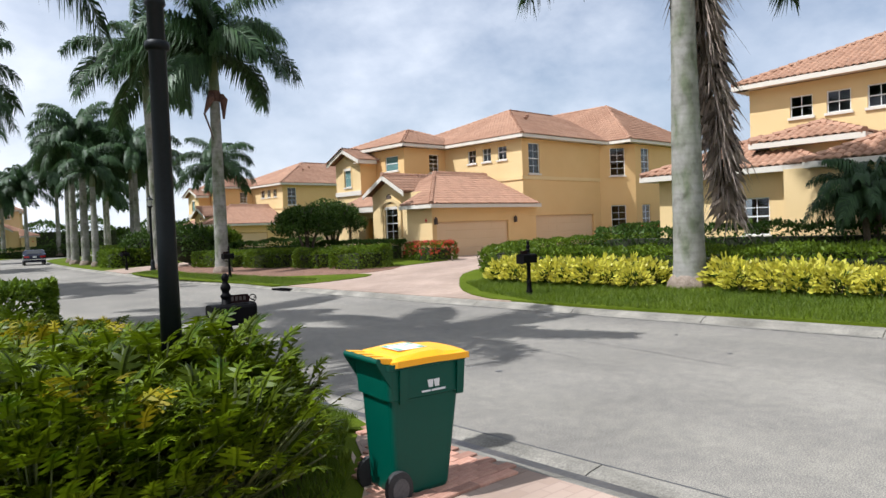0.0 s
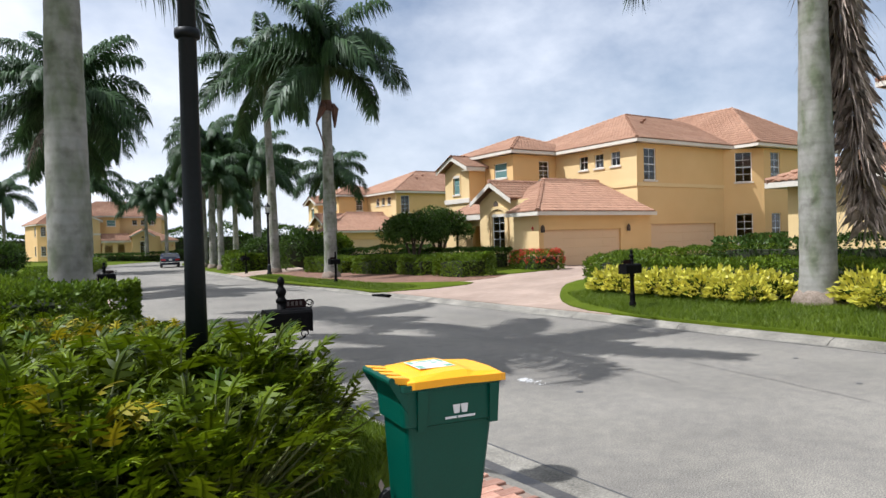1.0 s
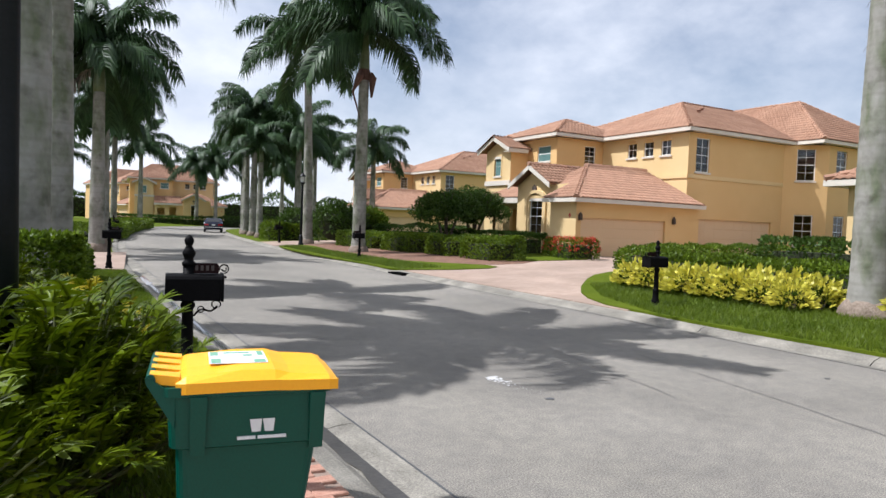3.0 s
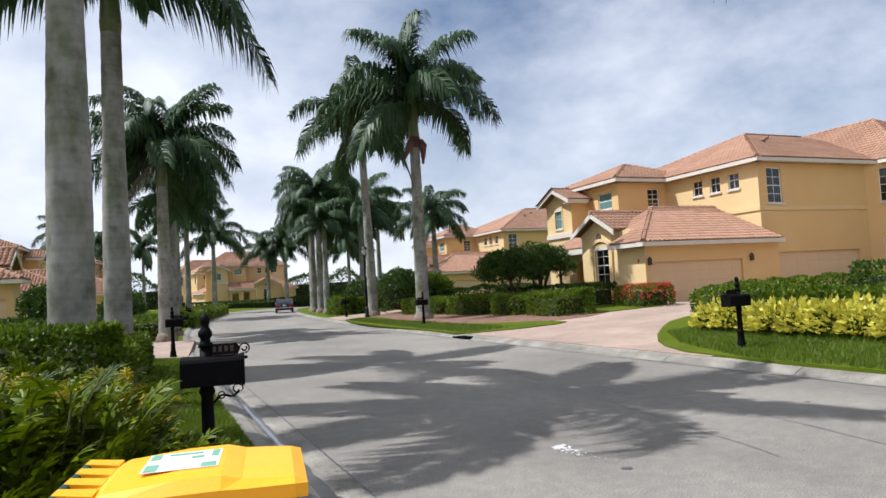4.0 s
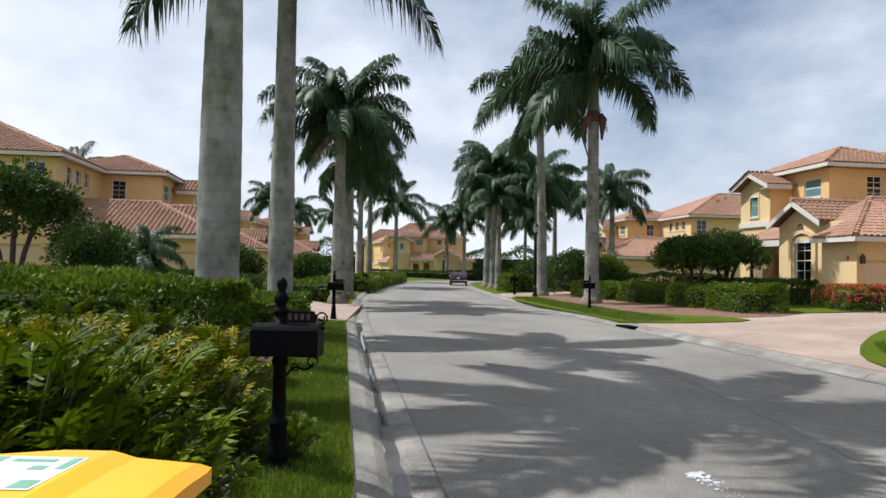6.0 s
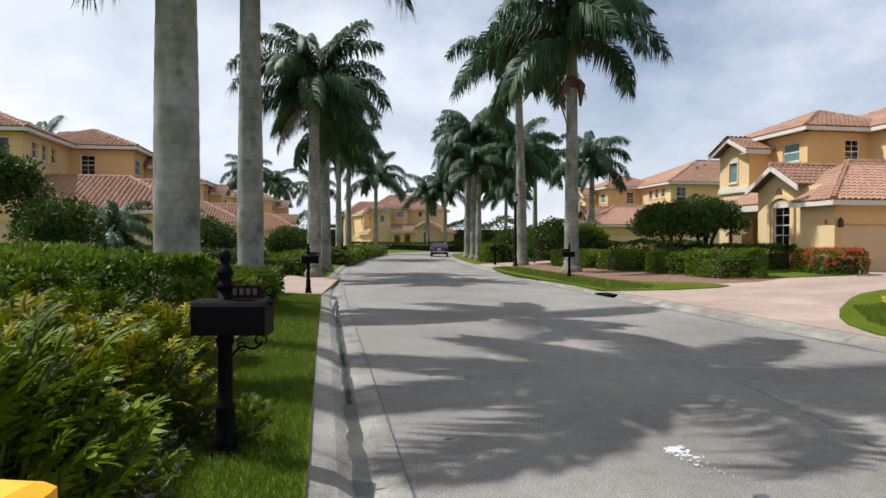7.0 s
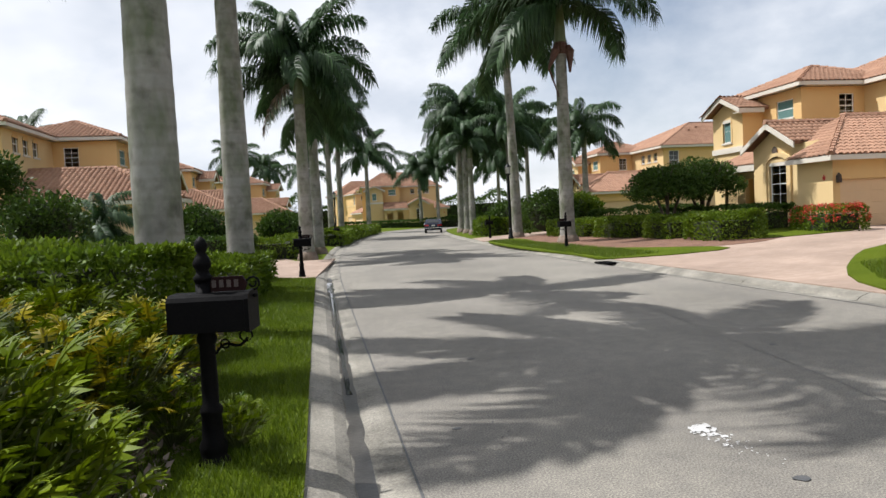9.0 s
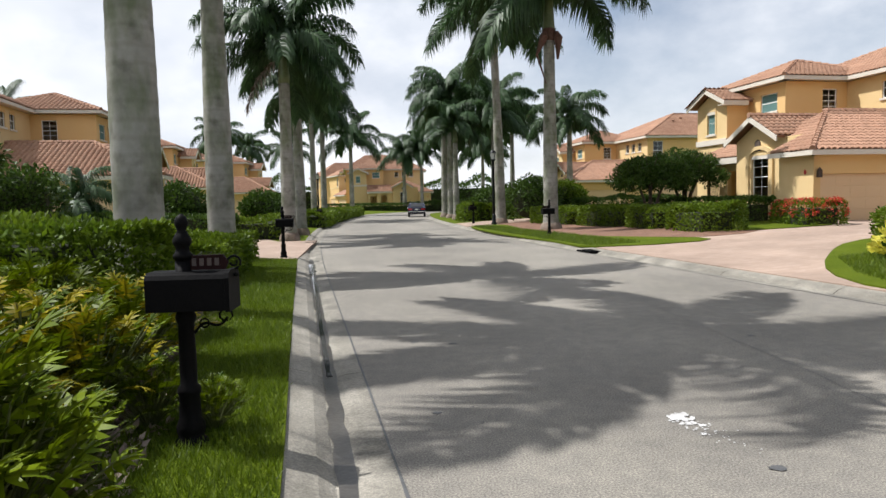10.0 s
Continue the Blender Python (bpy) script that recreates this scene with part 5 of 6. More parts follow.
philos = [philodendron(60 + k, y) for k, y in enumerate((0.0, 0.0, 0.12, 0.42))]
rnd = random.Random(8)
spots = []
for j, y in enumerate(np.arange(0.75, 7.4, 0.46)):
    for i, x in enumerate(np.arange(-9.2, -0.7, 0.48)):
        px, py = x + rnd.uniform(-0.14, 0.14), y + rnd.uniform(-0.14, 0.14)
        edge = (-1.2 if py < 3.6 else -1.08) if 2.2 < py < 6.8 else -1.35 - 0.4 * max(0, 1.7 - py)
        if px < edge and math.hypot(px + 1.68, py - 2.28) > 0.3 :
            spots.append((px, py))
for k, (px, py) in enumerate(spots):
    sunny = px > -2.8 and 3.3 < py < 6.0
    v = 3 if rnd.random() < (0.6 if sunny else 0.02) else 2 if sunny else rnd.choice((0, 0, 1, 1, 2))
    m = pose(px, py, yard_z(px, py) + 0.02, 0, 0, rnd.uniform(0, 360))
    size = rnd.uniform(0.95, 1.2) * (0.88 if px > -1.7 else 1.0)
    if k < 4:
        philos[k].matrix_basis = m
    else:
        c = copy_thing(philos[v], m)
        c.scale = [size] * 3


for px, py, size in ((-0.3, 4.25, 0.42), (-0.72, 4.35, 0.55), (-1.05, 2.75, 0.6), (-1.0, 3.3, 0.5), (-1.15, 2.2, 0.6), (-0.95, 3.7, 0.5), (-1.3, 1.75, 0.85), (-1.45, 1.35, 0.85), (-1.75, 1.0, 0.9), (-2.1, 0.75, 0.9), (-1.35, 2.45, 0.95), (-1.02, 1.95, 0.95), (-0.95, 2.45, 0.95), (-2.5, 0.6, 0.85), (-3.0, 0.55, 0.9), (-1.6, 1.7, 1.15), (-2.0, 1.25, 1.0), (-2.6, 1.05, 1.0), (-1.4, 2.05, 1.3), (-1.95, 1.95, 1.3), (-1.35, 2.65, 1.3), (-2.1, 2.5, 1.25), (-1.7, 2.85, 1.25), (-2.5, 2.0, 1.2), (-2.4, 3.0, 1.2)):
    c = copy_thing(philos[1], pose(px, py, yard_z(px, py) + 0.02, 0, 0, 40 * py))
    c.scale = [size] * 3


def garden_tree(x, y, seed, spread, height):
    """A low multi-stemmed tree with a flat dense crown."""
    rnd = random.Random(seed)
    t = thing("garden_tree", "small dark green multi-stemmed tree with mushroom crown", "tree", pose(x, y, yard_z(x, y)), group="garden trees")
    bm = bmesh.new()
    ends = []
    for k in range(6):
        a = k * 1.05 + rnd.uniform(-0.2, 0.2)
        p = [(0.08 * math.cos(a), 0.08 * math.sin(a), 0), (0.35 * math.cos(a), 0.35 * math.sin(a), height * 0.32), (spread * 0.45 * math.cos(a), spread * 0.45 * math.sin(a), height * 0.62)]
        tube(bm, p, (0.09, 0.065, 0.04), 7)
        for j in range(4):
            b = a + rnd.uniform(-0.7, 0.7)
            r = rnd.uniform(0.5, 0.95) * spread
            e = (r * math.cos(b), r * math.sin(b), height * rnd.uniform(0.7, 0.9))
            tube(bm, (p[-1], e), (0.035, 0.012), 5)
            ends.append(e)
    part("trunk", bm, BARK, t)
    g = np.random.RandomState(seed)
    pos, nrm = [], []
    for k in range(95):
        a, r = g.uniform(0, 6.283), spread * math.sqrt(g.uniform(0, 1)) * 0.95
        c = np.array([r * math.cos(a), r * math.sin(a), height * (0.86 - 0.3 * (r / spread) ** 2 + g.uniform(-0.16, 0.05))])
        d = g.normal(0, 1, (150, 3))
        d /= np.linalg.norm(d, axis=1)[:, None]
        pos.append(c + d * np.array([0.55, 0.55, 0.36]) * g.uniform(0.6, 1.05, (150, 1)) * spread / 2.2)
        nrm.append(d)
    part_of("crown", leaf_cloud("crown", np.concatenate(pos), np.concatenate(nrm), 0.085, seed), HEDGE_A, t)
    return t


garden_tree(-9.6, 20.5, 73, 1.7, 4.4)
garden_tree(16.6, 29.6, 71, 1.75, 3.5)
garden_tree(19.2, 31.0, 72, 1.9, 3.75)


def small_palm(x, y, seed, count=22, size=0.5, height=1.6, stems=2):
    t = thing("small_palm", "small feathery palm with slender curved stems", "palm tree", pose(x, y, yard_z(x, y)), group="garden palms")
    rnd = random.Random(seed)
    for s in range(stems):
        a = s * 3.1 + seed
        bm = bmesh.new()
        top = (0.5 * math.cos(a), 0.5 * math.sin(a), height)
        tube(bm, ((0.08 * math.cos(a), 0.08 * math.sin(a), -0.1), (0.3 * math.cos(a), 0.3 * math.sin(a), height * 0.5), top), (0.1, 0.085, 0.075), 8)
        part("stem", bm, BARK, t)
        for k in range(count):
            q = k / (count - 1)
            f = part_of("frond", FRONDS[min(5, int(q * 6))], FROND, t)
            f.matrix_basis = Matrix.Translation(top) @ Matrix.Rotation(k * 2.4 + s, 4, "Z") @ Matrix.Rotation(rnd.uniform(-0.2, 0.2), 4, "X") @ Matrix.Scale(size * rnd.uniform(0.85, 1.1), 4)
    return t


small_palm(17.2, 2.4, 3, 22, 0.36, 2.0)
small_palm(-5.4, 27.4, 5, 12, 0.2, 0.4, 1)
small_palm(-9.0, 29.5, 6, 16, 0.5, 1.4, 1)


# ---- street things ----
def mailbox(x, y, turn, label):
    """A black cast mailbox on a turned post. The door end looks along its own +x."""
    m = thing("mailbox", label, "mailbox", pose(x, y, yard_z(x, y), 0, 0, turn), group="street mailboxes")
    bm = bmesh.new()
    lathe(bm, [(0.1, -0.1), (0.1, 0.06), (0.075, 0.08), (0.085, 0.12), (0.085, 0.16), (0.066, 0.2), (0.062, 0.34), (0.07, 0.36), (0.07, 0.385), (0.05, 0.41), (0.052, 0.5), (0.047, 0.78), (0.062, 0.81), (0.062, 0.83), (0.048, 0.86), (0.048, 1.17)], 14)
    post = part("post", bm, IRON, m, smooth=True)
    bm = bmesh.new()
    lathe(bm, [(0.055, 1.17), (0.058, 1.2), (0.042, 1.215), (0.038, 1.24), (0.054, 1.265), (0.056, 1.29), (0.04, 1.32), (0.026, 1.345), (0.036, 1.37), (0.042, 1.395), (0.03, 1.425), (0.008, 1.445)], 14)
    part("finial", bm, IRON, m, smooth=True)
    bm = bmesh.new()
    pts = [(y_, z_) for y_, z_ in ((-0.13, 0.87), (0.13, 0.87), (0.13, 1.06), (0.115, 1.085), (0.07, 1.1), (-0.07, 1.1), (-0.115, 1.085), (-0.13, 1.06))]
    prism(bm, [(-0.19, a, b) for a, b in pts], (0.46, 0, 0))
    body = part("box", bm, IRON, m, bevel=0.008)
    bm = bmesh.new()
    prism(bm, [(0.272, a * 1.05, 0.985 + (b - 0.985) * 1.06) for a, b in pts], (0.025, 0, 0))
    part("door", bm, IRON, m, bevel=0.005)
    bm = bmesh.new()
    lathe(bm, [(0.008, 0), (0.014, 0.012), (0.006, 0.03)], 8)
    bm.transform(Matrix.Translation((0.296, 0, 1.07)) @ Matrix.Rotation(math.pi / 2, 4, "Y"))
    part("knob", bm, IRON, body)
    bm = bmesh.new()
    prism(bm, [(0.02, -0.012, 1.105), (0.25, -0.012, 1.105), (0.27, -0.012, 1.15), (0.24, -0.012, 1.195), (0.03, -0.012, 1.195)], (0, 0.024, 0))
    plate = part("number_plate", bm, PLATE, m, "dark plate with scrolled end")
    for k in range(4):
        bm = bmesh.new()
        box(bm, 0.055 + k * 0.045, -0.016, 1.13, 0.08 + k * 0.045, -0.0125, 1.175)
        part("plate_mark", bm, GOLD, plate)
    bm = bmesh.new()
    for c, r, t0, t1 in (((0.3, 1.145), 0.04, -1.5, 3.2), ((0.3, 1.145), 0.02, 3.2, 7)):
        tube(bm, [(c[0] + r * math.cos(t), 0, c[1] + r * math.sin(t)) for t in np.linspace(t0, t1, 9)], [0.007] * 9, 5)
    part("scroll", bm, IRON, m)
    bm = bmesh.new()
    tube(bm, [(0.05 + 0.2 * s, 0, 0.72 + 0.1 * s + 0.03 * math.sin(6 * s)) for s in np.linspace(0, 1, 9)], [0.009] * 9, 5)
    tube(bm, [(0.24 + 0.04 * math.cos(t), 0, 0.825 + 0.035 * math.sin(t)) for t in np.linspace(-1, 5, 9)], [0.007] * 9, 5)
    tube(bm, [(0.11 + 0.028 * math.cos(t), 0, 0.78 + 0.028 * math.sin(t)) for t in np.linspace(0, 6, 9)], [0.006] * 9, 5)
    part("bracket", bm, IRON, m)
    return m


mailbox(-0.40, 4.0, -8, "black cast-iron mailbox with finial beside the philodendrons")
mailbox(-0.22, 19.2, 0, "black mailbox by the opposite driveway")
mailbox(9.75, 8.15, 175, "black mailbox before yellow shrubs")
mailbox(9.85, 25.2, 180, "black mailbox on the lawn strip by a palm")
mailbox(10.9, 41.5, 190, "black mailbox further down the street")
mailbox(1.3, 43.5, 0, "black mailbox further down the street")


def street_lamp(x, y, tall, label):
    l = thing("street_lamp", label, "street lamp", pose(x, y, yard_z(x, y)), group="street lamps")
    bm = bmesh.new()
    lathe(bm, [(0.16, -0.1), (0.16, 0.1), (0.12, 0.16), (0.11, 0.5), (0.085, 0.62)], 16)
    part("base", bm, POLE, l, smooth=True)
    bm = bmesh.new()
    lathe(bm, [(0.085, 0.55), (0.072, tall * 0.5), (0.064, tall), (0.08, tall + 0.02), (0.075, tall + 0.06)], 16)
    part("pole", bm, POLE, l, smooth=True)
    for low in (0.3,):
        bm = bmesh.new()
        lathe(bm, [(0.06, tall - low - 0.04), (0.09, tall - low - 0.03), (0.095, tall - low), (0.09, tall - low + 0.03), (0.06, tall - low + 0.04)], 16)
        part("collar", bm, POLE, l, smooth=True)
    bm = bmesh.new()
    lathe(bm, [(0.06, tall + 0.06), (0.11, tall + 0.12), (0.16, tall + 0.18), (0.16, tall + 0.2)], 12)
    part("cup", bm, POLE, l)
    bm = bmesh.new()
    lathe(bm, [(0.12, tall + 0.2), (0.17, tall + 0.55)], 8)
    part("lantern", bm, LAMPGLASS, l, "clear lantern glass")
    bm = bmesh.new()
    lathe(bm, [(0.2, tall + 0.55), (0.19, tall + 0.58), (0.11, tall + 0.68), (0.05, tall + 0.74), (0.03, tall + 0.8), (0.004, tall + 0.86)], 12)
    part("cap", bm, POLE, l)
    for k in range(4):
        a = k * math.pi / 2 + 0.4
        bm = bmesh.new()
        tube(bm, ((0.125 * math.cos(a), 0.125 * math.sin(a), tall + 0.2), (0.178 * math.cos(a), 0.178 * math.sin(a), tall + 0.56)), (0.01, 0.01), 5)
        part("glazing_bar", bm, POLE, l)
    return l


street_lamp(-1.68, 2.28, 3.6, "black fluted street lamp rising from the philodendrons")
street_lamp(11.3, 38.2, 3.6, "black street lamp beside the lawn strip")
street_lamp(1.9, 66.0, 3.6, "black street lamp far along the street")


def wheelie_bin():
    """A wheeled bin. Its hinge is to its own -x, the lid opens from +x; a printed side looks to -y."""
    b = thing("wheelie_bin", "dark green wheeled bin with yellow lid on pavers", "rubbish bin")
    bm = bmesh.new()
    rings = []
    for z, hx, hy, cx in ((0.05, 0.26, 0.22, -0.04), (0.09, 0.28, 0.24, -0.04), (0.76, 0.355, 0.272, 0.0), (0.77, 0.385, 0.292, 0.0), (0.985, 0.40, 0.305, 0.0), (0.99, 0.425, 0.325, 0.0), (1.03, 0.425, 0.325, 0.0)):
        ring = []
        for sx, sy in ((1, 1), (-1, 1), (-1, -1), (1, -1)):
            for t in np.linspace(0, math.pi / 2, 5):
                a = math.atan2(sy, sx) - math.pi / 4 + t
                r = 0.055
                ring.append(bm.verts.new((cx + sx * (hx - r) + r * math.cos(a), sy * (hy - r) + r * math.sin(a), z)))
        rings.append(ring)
    for p, q in zip(rings, rings[1:]):
        for k in range(len(p)):
            bm.faces.new((p[k], p[(k + 1) % len(p)], q[(k + 1) % len(p)], q[k]))
    bm.faces.new(rings[0][::-1])
    bm.faces.new(rings[-1])
    bmesh.ops.recalc_face_normals(bm, faces=bm.faces[:])
    body = part("body", bm, BIN, b)
    for sy in (-1, 1):
        for x in (-0.25, 0.34):
            bm = bmesh.new()
            prism(bm, [(x - 0.035, sy * 0.285, 0.74), (x + 0.035, sy * 0.285, 0.74), (x + 0.04, sy * 0.318, 0.99), (x - 0.04, sy * 0.318, 0.99)], (0, sy * 0.02, 0))
            bmesh.ops.recalc_face_normals(bm, faces=bm.faces[:])
            part("rib", bm, BIN, body)
    bm = bmesh.new()
    x0, x1, w = -0.36, 0.45, 0.335
    prof = [(-w, 1.0), (-w, 1.045), (-w + 0.05, 1.058), (-0.12, 1.066), (0.12, 1.066), (w - 0.05, 1.058), (w, 1.045), (w, 1.0)]
    sect = []
    for x, lift in ((x0, -0.005), (x0 + 0.05, 0.012), (-0.05, 0.03), (0.12, 0.03), (0.2, 0.012), (x1 - 0.05, 0.0), (x1, -0.022)):
        s = 0.93 if x in (x0, x1) else 1
        sect.append([bm.verts.new((x, y * s, z + (lift if abs(y) < w else lift * 0.2))) for y, z in prof])
    for p, q in zip(sect, sect[1:]):
        for k in range(len(p)):
            bm.faces.new((p[k], p[(k + 1) % len(p)], q[(k + 1) % len(p)], q[k]))
    bm.faces.new(sect[0])
    bm.faces.new(sect[-1][::-1])
    bmesh.ops.recalc_face_normals(bm, faces=bm.faces[:])
    lid = part("lid", bm, LID, b, "yellow plastic lid")
    for y in (-0.24, -0.08, 0.08, 0.24):
        bm = bmesh.new()
        prism(bm, [(-0.48, y - 0.045, 1.045), (-0.34, y - 0.055, 1.03), (-0.34, y + 0.055, 1.03), (-0.48, y + 0.045, 1.045)], (0, 0, 0.04))
        part("hinge_arm", bm, LID, lid)
    bm = bmesh.new()
    tube(bm, ((-0.475, -0.3, 1.06), (-0.475, 0.3, 1.06)), (0.024, 0.024), 10)
    part("handle", bm, BIN, b, "green handle bar")
    for y in (-0.29, 0.29):
        bm = bmesh.new()
        prism(bm, [(-0.36, y - 0.015, 0.86), (-0.36, y - 0.015, 1.0), (-0.49, y - 0.015, 1.075), (-0.49, y - 0.015, 1.04)], (0, 0.03, 0))
        part("handle_bracket", bm, BIN, b)
    def sticker(name, parent, m, x0, y0, x1, y1, z=1.1165):
        bm = bmesh.new()
        box(bm, x0, y0, z - 0.001, x1, y1, z)
        part(name, bm, m, parent)
    bm = bmesh.new()
    box(bm, -0.2, -0.16, 1.0955, 0.1, 0.16, 1.0972)
    st = part("sticker", bm, DECAL, lid, "white printed sticker with green blocks")
    for q in ((-0.19, -0.15, -0.14, -0.04), (-0.19, 0.05, -0.15, 0.15), (0.03, -0.15, 0.09, -0.08), (-0.02, 0.02, 0.03, 0.06), (-0.12, 0.1, 0.02, 0.13), (0.06, 0.03, 0.09, 0.15)):
        sticker("print_block", st, DECAL_G, q[0], q[1], q[2], q[3], 1.0985)
    for side in (-1,):
        y = -0.3075
        for x0, x1 in ((0.0, 0.055), (0.065, 0.12)):
            bm = bmesh.new()
            prism(bm, [(x, y + (z_ - 0.985) * -0.06, z_) for x, z_ in ((x0, 0.88), (x0 + 0.012, 0.825), (x1, 0.825), (x1 + 0.006, 0.88))], (0, -0.003, 0))
            bmesh.ops.recalc_face_normals(bm, faces=bm.faces[:])
            part("logo_block", bm, DECAL, body, "plain white logo block")
        for a, c in ((-0.06, 0.03), (0.042, 0.185)):
            bm = bmesh.new()
            box(bm, a, y + 0.005, 0.795, c, y + 0.014, 0.808)
            part("print_bar", bm, DECAL, body)
    for sy in (-1, 1):
        bm = bmesh.new()
        lathe(bm, [(0.09, -0.035), (0.125, -0.03), (0.13, 0), (0.125, 0.03), (0.09, 0.035)], 24)
        bm.transform(Matrix.Translation((-0.3, sy * 0.255, 0.135)) @ Matrix.Rotation(math.pi / 2, 4, "X"))
        wheel = part("wheel", bm, RUBBER, b, "black rubber wheel")
        bm = bmesh.new()
        lathe(bm, [(0.085, -0.037), (0.08, 0.037)], 20)
        bm.transform(Matrix.Translation((-0.3, sy * 0.258, 0.135)) @ Matrix.Rotation(math.pi / 2, 4, "X"))
        part("hub", bm, DARKSPOT, wheel)
    bm = bmesh.new()
    tube(bm, ((-0.3, -0.25, 0.135), (-0.3, 0.25, 0.135)), (0.012, 0.012), 8)
    part("axle", bm, CHROME, b)
    return b


wheelie_bin().matrix_basis = pose(-0.68, 0.575, 0.085, 0, 0, -9) @ Matrix.Diagonal((0.78, 0.80, 0.945, 1))


def car(m):
    """A dark saloon; its tail looks to its own -y."""
    c = thing("car", "dark navy saloon car on the street", "car", m)
    prof = [(-2.35, 0.42), (-2.42, 0.62), (-2.38, 0.92), (-2.3, 0.98), (-1.55, 1.03), (-0.95, 1.40), (-0.55, 1.46), (0.35, 1.45), (0.7, 1.38), (1.35, 1.0), (2.2, 0.86), (2.38, 0.72), (2.4, 0.45), (2.2, 0.3), (-2.2, 0.3)]
    bm = bmesh.new()
    rows = []
    for x, s in ((-0.92, 0.0), (-0.86, 0.5), (-0.66, 1.0), (0.66, 1.0), (0.86, 0.5), (0.92, 0.0)):
        rows.append([bm.verts.new((x * (0.98 if z < 0.95 else 1.0), y * (0.97 + 0.03 * s), z if z <= 1.03 else 1.0 + (z - 1.0) * (s ** 0.6 if s else 0.02))) for y, z in prof])
    for p, q in zip(rows, rows[1:]):
        for k in range(len(p)):
            bm.faces.new((p[k], p[(k + 1) % len(p)], q[(k + 1) % len(p)], q[k]))
    bm.faces.new(rows[0])
    bm.faces.new(rows[-1][::-1])
    bmesh.ops.recalc_face_normals(bm, faces=bm.faces[:])
    body = part("body", bm, CARPAINT, c, smooth=False)
    def piece(name, pts, lift, mtl, label=""):
        bm = bmesh.new()
        prism(bm, pts, lift)
        bmesh.ops.recalc_face_normals(bm, faces=bm.faces[:])
        return part(name, bm, mtl, c, label)
    piece("rear_window", [(-0.6, -1.52, 1.055), (0.6, -1.52, 1.055), (0.52, -0.98, 1.395), (-0.52, -0.98, 1.395)], (0, -0.01, 0.015), CARGLASS)
    piece("windscreen", [(-0.6, 1.3, 1.04), (0.6, 1.3, 1.04), (0.52, 0.74, 1.37), (-0.52, 0.74, 1.37)], (0, 0.01, 0.02), CARGLASS)
    for s in (-1, 1):
        piece("side_window", [(s * 0.895, -1.3, 1.04), (s * 0.895, 1.05, 1.04), (s * 0.80, 0.5, 1.33), (s * 0.80, -0.75, 1.34)], (s * 0.02, 0, 0.01), CARGLASS)
        piece("tail_light", [(s * 0.45, -2.425, 0.72), (s * 0.88, -2.39, 0.72), (s * 0.88, -2.37, 0.88), (s * 0.45, -2.4, 0.88)], (0, -0.025, 0), TAIL, "red tail light")
        for y in (-1.45, 1.45):
            bm = bmesh.new()
            lathe(bm, [(0.22, -0.1), (0.31, -0.09), (0.32, 0), (0.31, 0.09), (0.22, 0.1)], 20)
            bm.transform(Matrix.Translation((s * 0.82, y, 0.32)) @ Matrix.Rotation(math.pi / 2, 4, "Y"))
            w = part("wheel", bm, RUBBER, c)
            bm = bmesh.new()
            lathe(bm, [(0.2, -0.105), (0.19, 0.105)], 14)
            bm.transform(Matrix.Translation((s * 0.82, y, 0.32)) @ Matrix.Rotation(math.pi / 2, 4, "Y"))
            part("rim", bm, CHROME, w)
    piece("bumper_strip", [(-0.9, -2.43, 0.52), (0.9, -2.43, 0.52), (0.9, -2.43, 0.58), (-0.9, -2.43, 0.58)], (0, -0.02, 0), CHROME)
    piece("number_plate", [(-0.16, -2.43, 0.72), (0.16, -2.43, 0.72), (0.16, -2.42, 0.86), (-0.16, -2.42, 0.86)], (0, -0.012, 0), DECAL, "pale rear plate")
    return c


car(pose(12.3, 71.5, 0.0, 0, 0, -10))


# ---- small things on the ground ----
def blob(name, x, y, r, m, label, category, seed, z=0.004, count=1, spread=0.0):
    rnd = random.Random(seed)
    bm = bmesh.new()
    for k in range(count):
        cx, cy = (x, y) if k == 0 else (x + rnd.uniform(-1, 1) * spread, y + rnd.uniform(-1, 1) * spread)
        rr = r if k == 0 else r * rnd.uniform(0.04, 0.22)
        n = 20
        prism(bm, [(cx + rr * math.cos(6.283 * i / n) * (1 + 0.3 * math.sin(3 * i + seed + k) * rnd.uniform(0.3, 1)), cy + rr * 0.8 * math.sin(6.283 * i / n) * rnd.uniform(0.75, 1.2), z) for i in range(n)], (0, 0, 0.002))
    bmesh.ops.recalc_face_normals(bm, faces=bm.faces[:])
    return tagged(part(name, bm, m), label, category, kind="stuff")


blob("oil_spot", 2.95, 3.05, 0.05, DARKSPOT, "small dark leaf-sized spot on asphalt", "stain", 3)
for k, (x, y) in enumerate(((5.2, 6.4), (4.4, 12.2), (1.9, 7.0), (6.6, 4.2), (5.8, 1.2), (6.9, 2.6))):
    blob("oil_spot", x, y, 0.04, DARKSPOT, "small dark spot on asphalt", "stain", 5 + k)


blob("dirt_patch", 1.25, 4.6, 0.035, DARKSPOT, "scattered dark grit on asphalt near the kerb", "stain", 21, count=40, spread=0.5)
blob("dirt_patch", 1.5, 7.2, 0.035, DARKSPOT, "scattered dark grit on asphalt near the kerb", "stain", 22, count=30, spread=0.6)


def drain_grate(x, y):
    d = thing("drain_grate", "dark cast-iron drain grate set in the gutter", "drain")
    bm = bmesh.new()
    box(bm, x - 0.25, y - 0.45, -0.06, x + 0.25, y + 0.45, -0.02)
    part("frame", bm, IRON, d)
    for k in range(9):
        bm = bmesh.new()
        box(bm, x - 0.23, y - 0.42 + k * 0.1, -0.02, x + 0.23, y - 0.38 + k * 0.1, 0.05)
        part("grate_bar", bm, IRON, d)
    return d


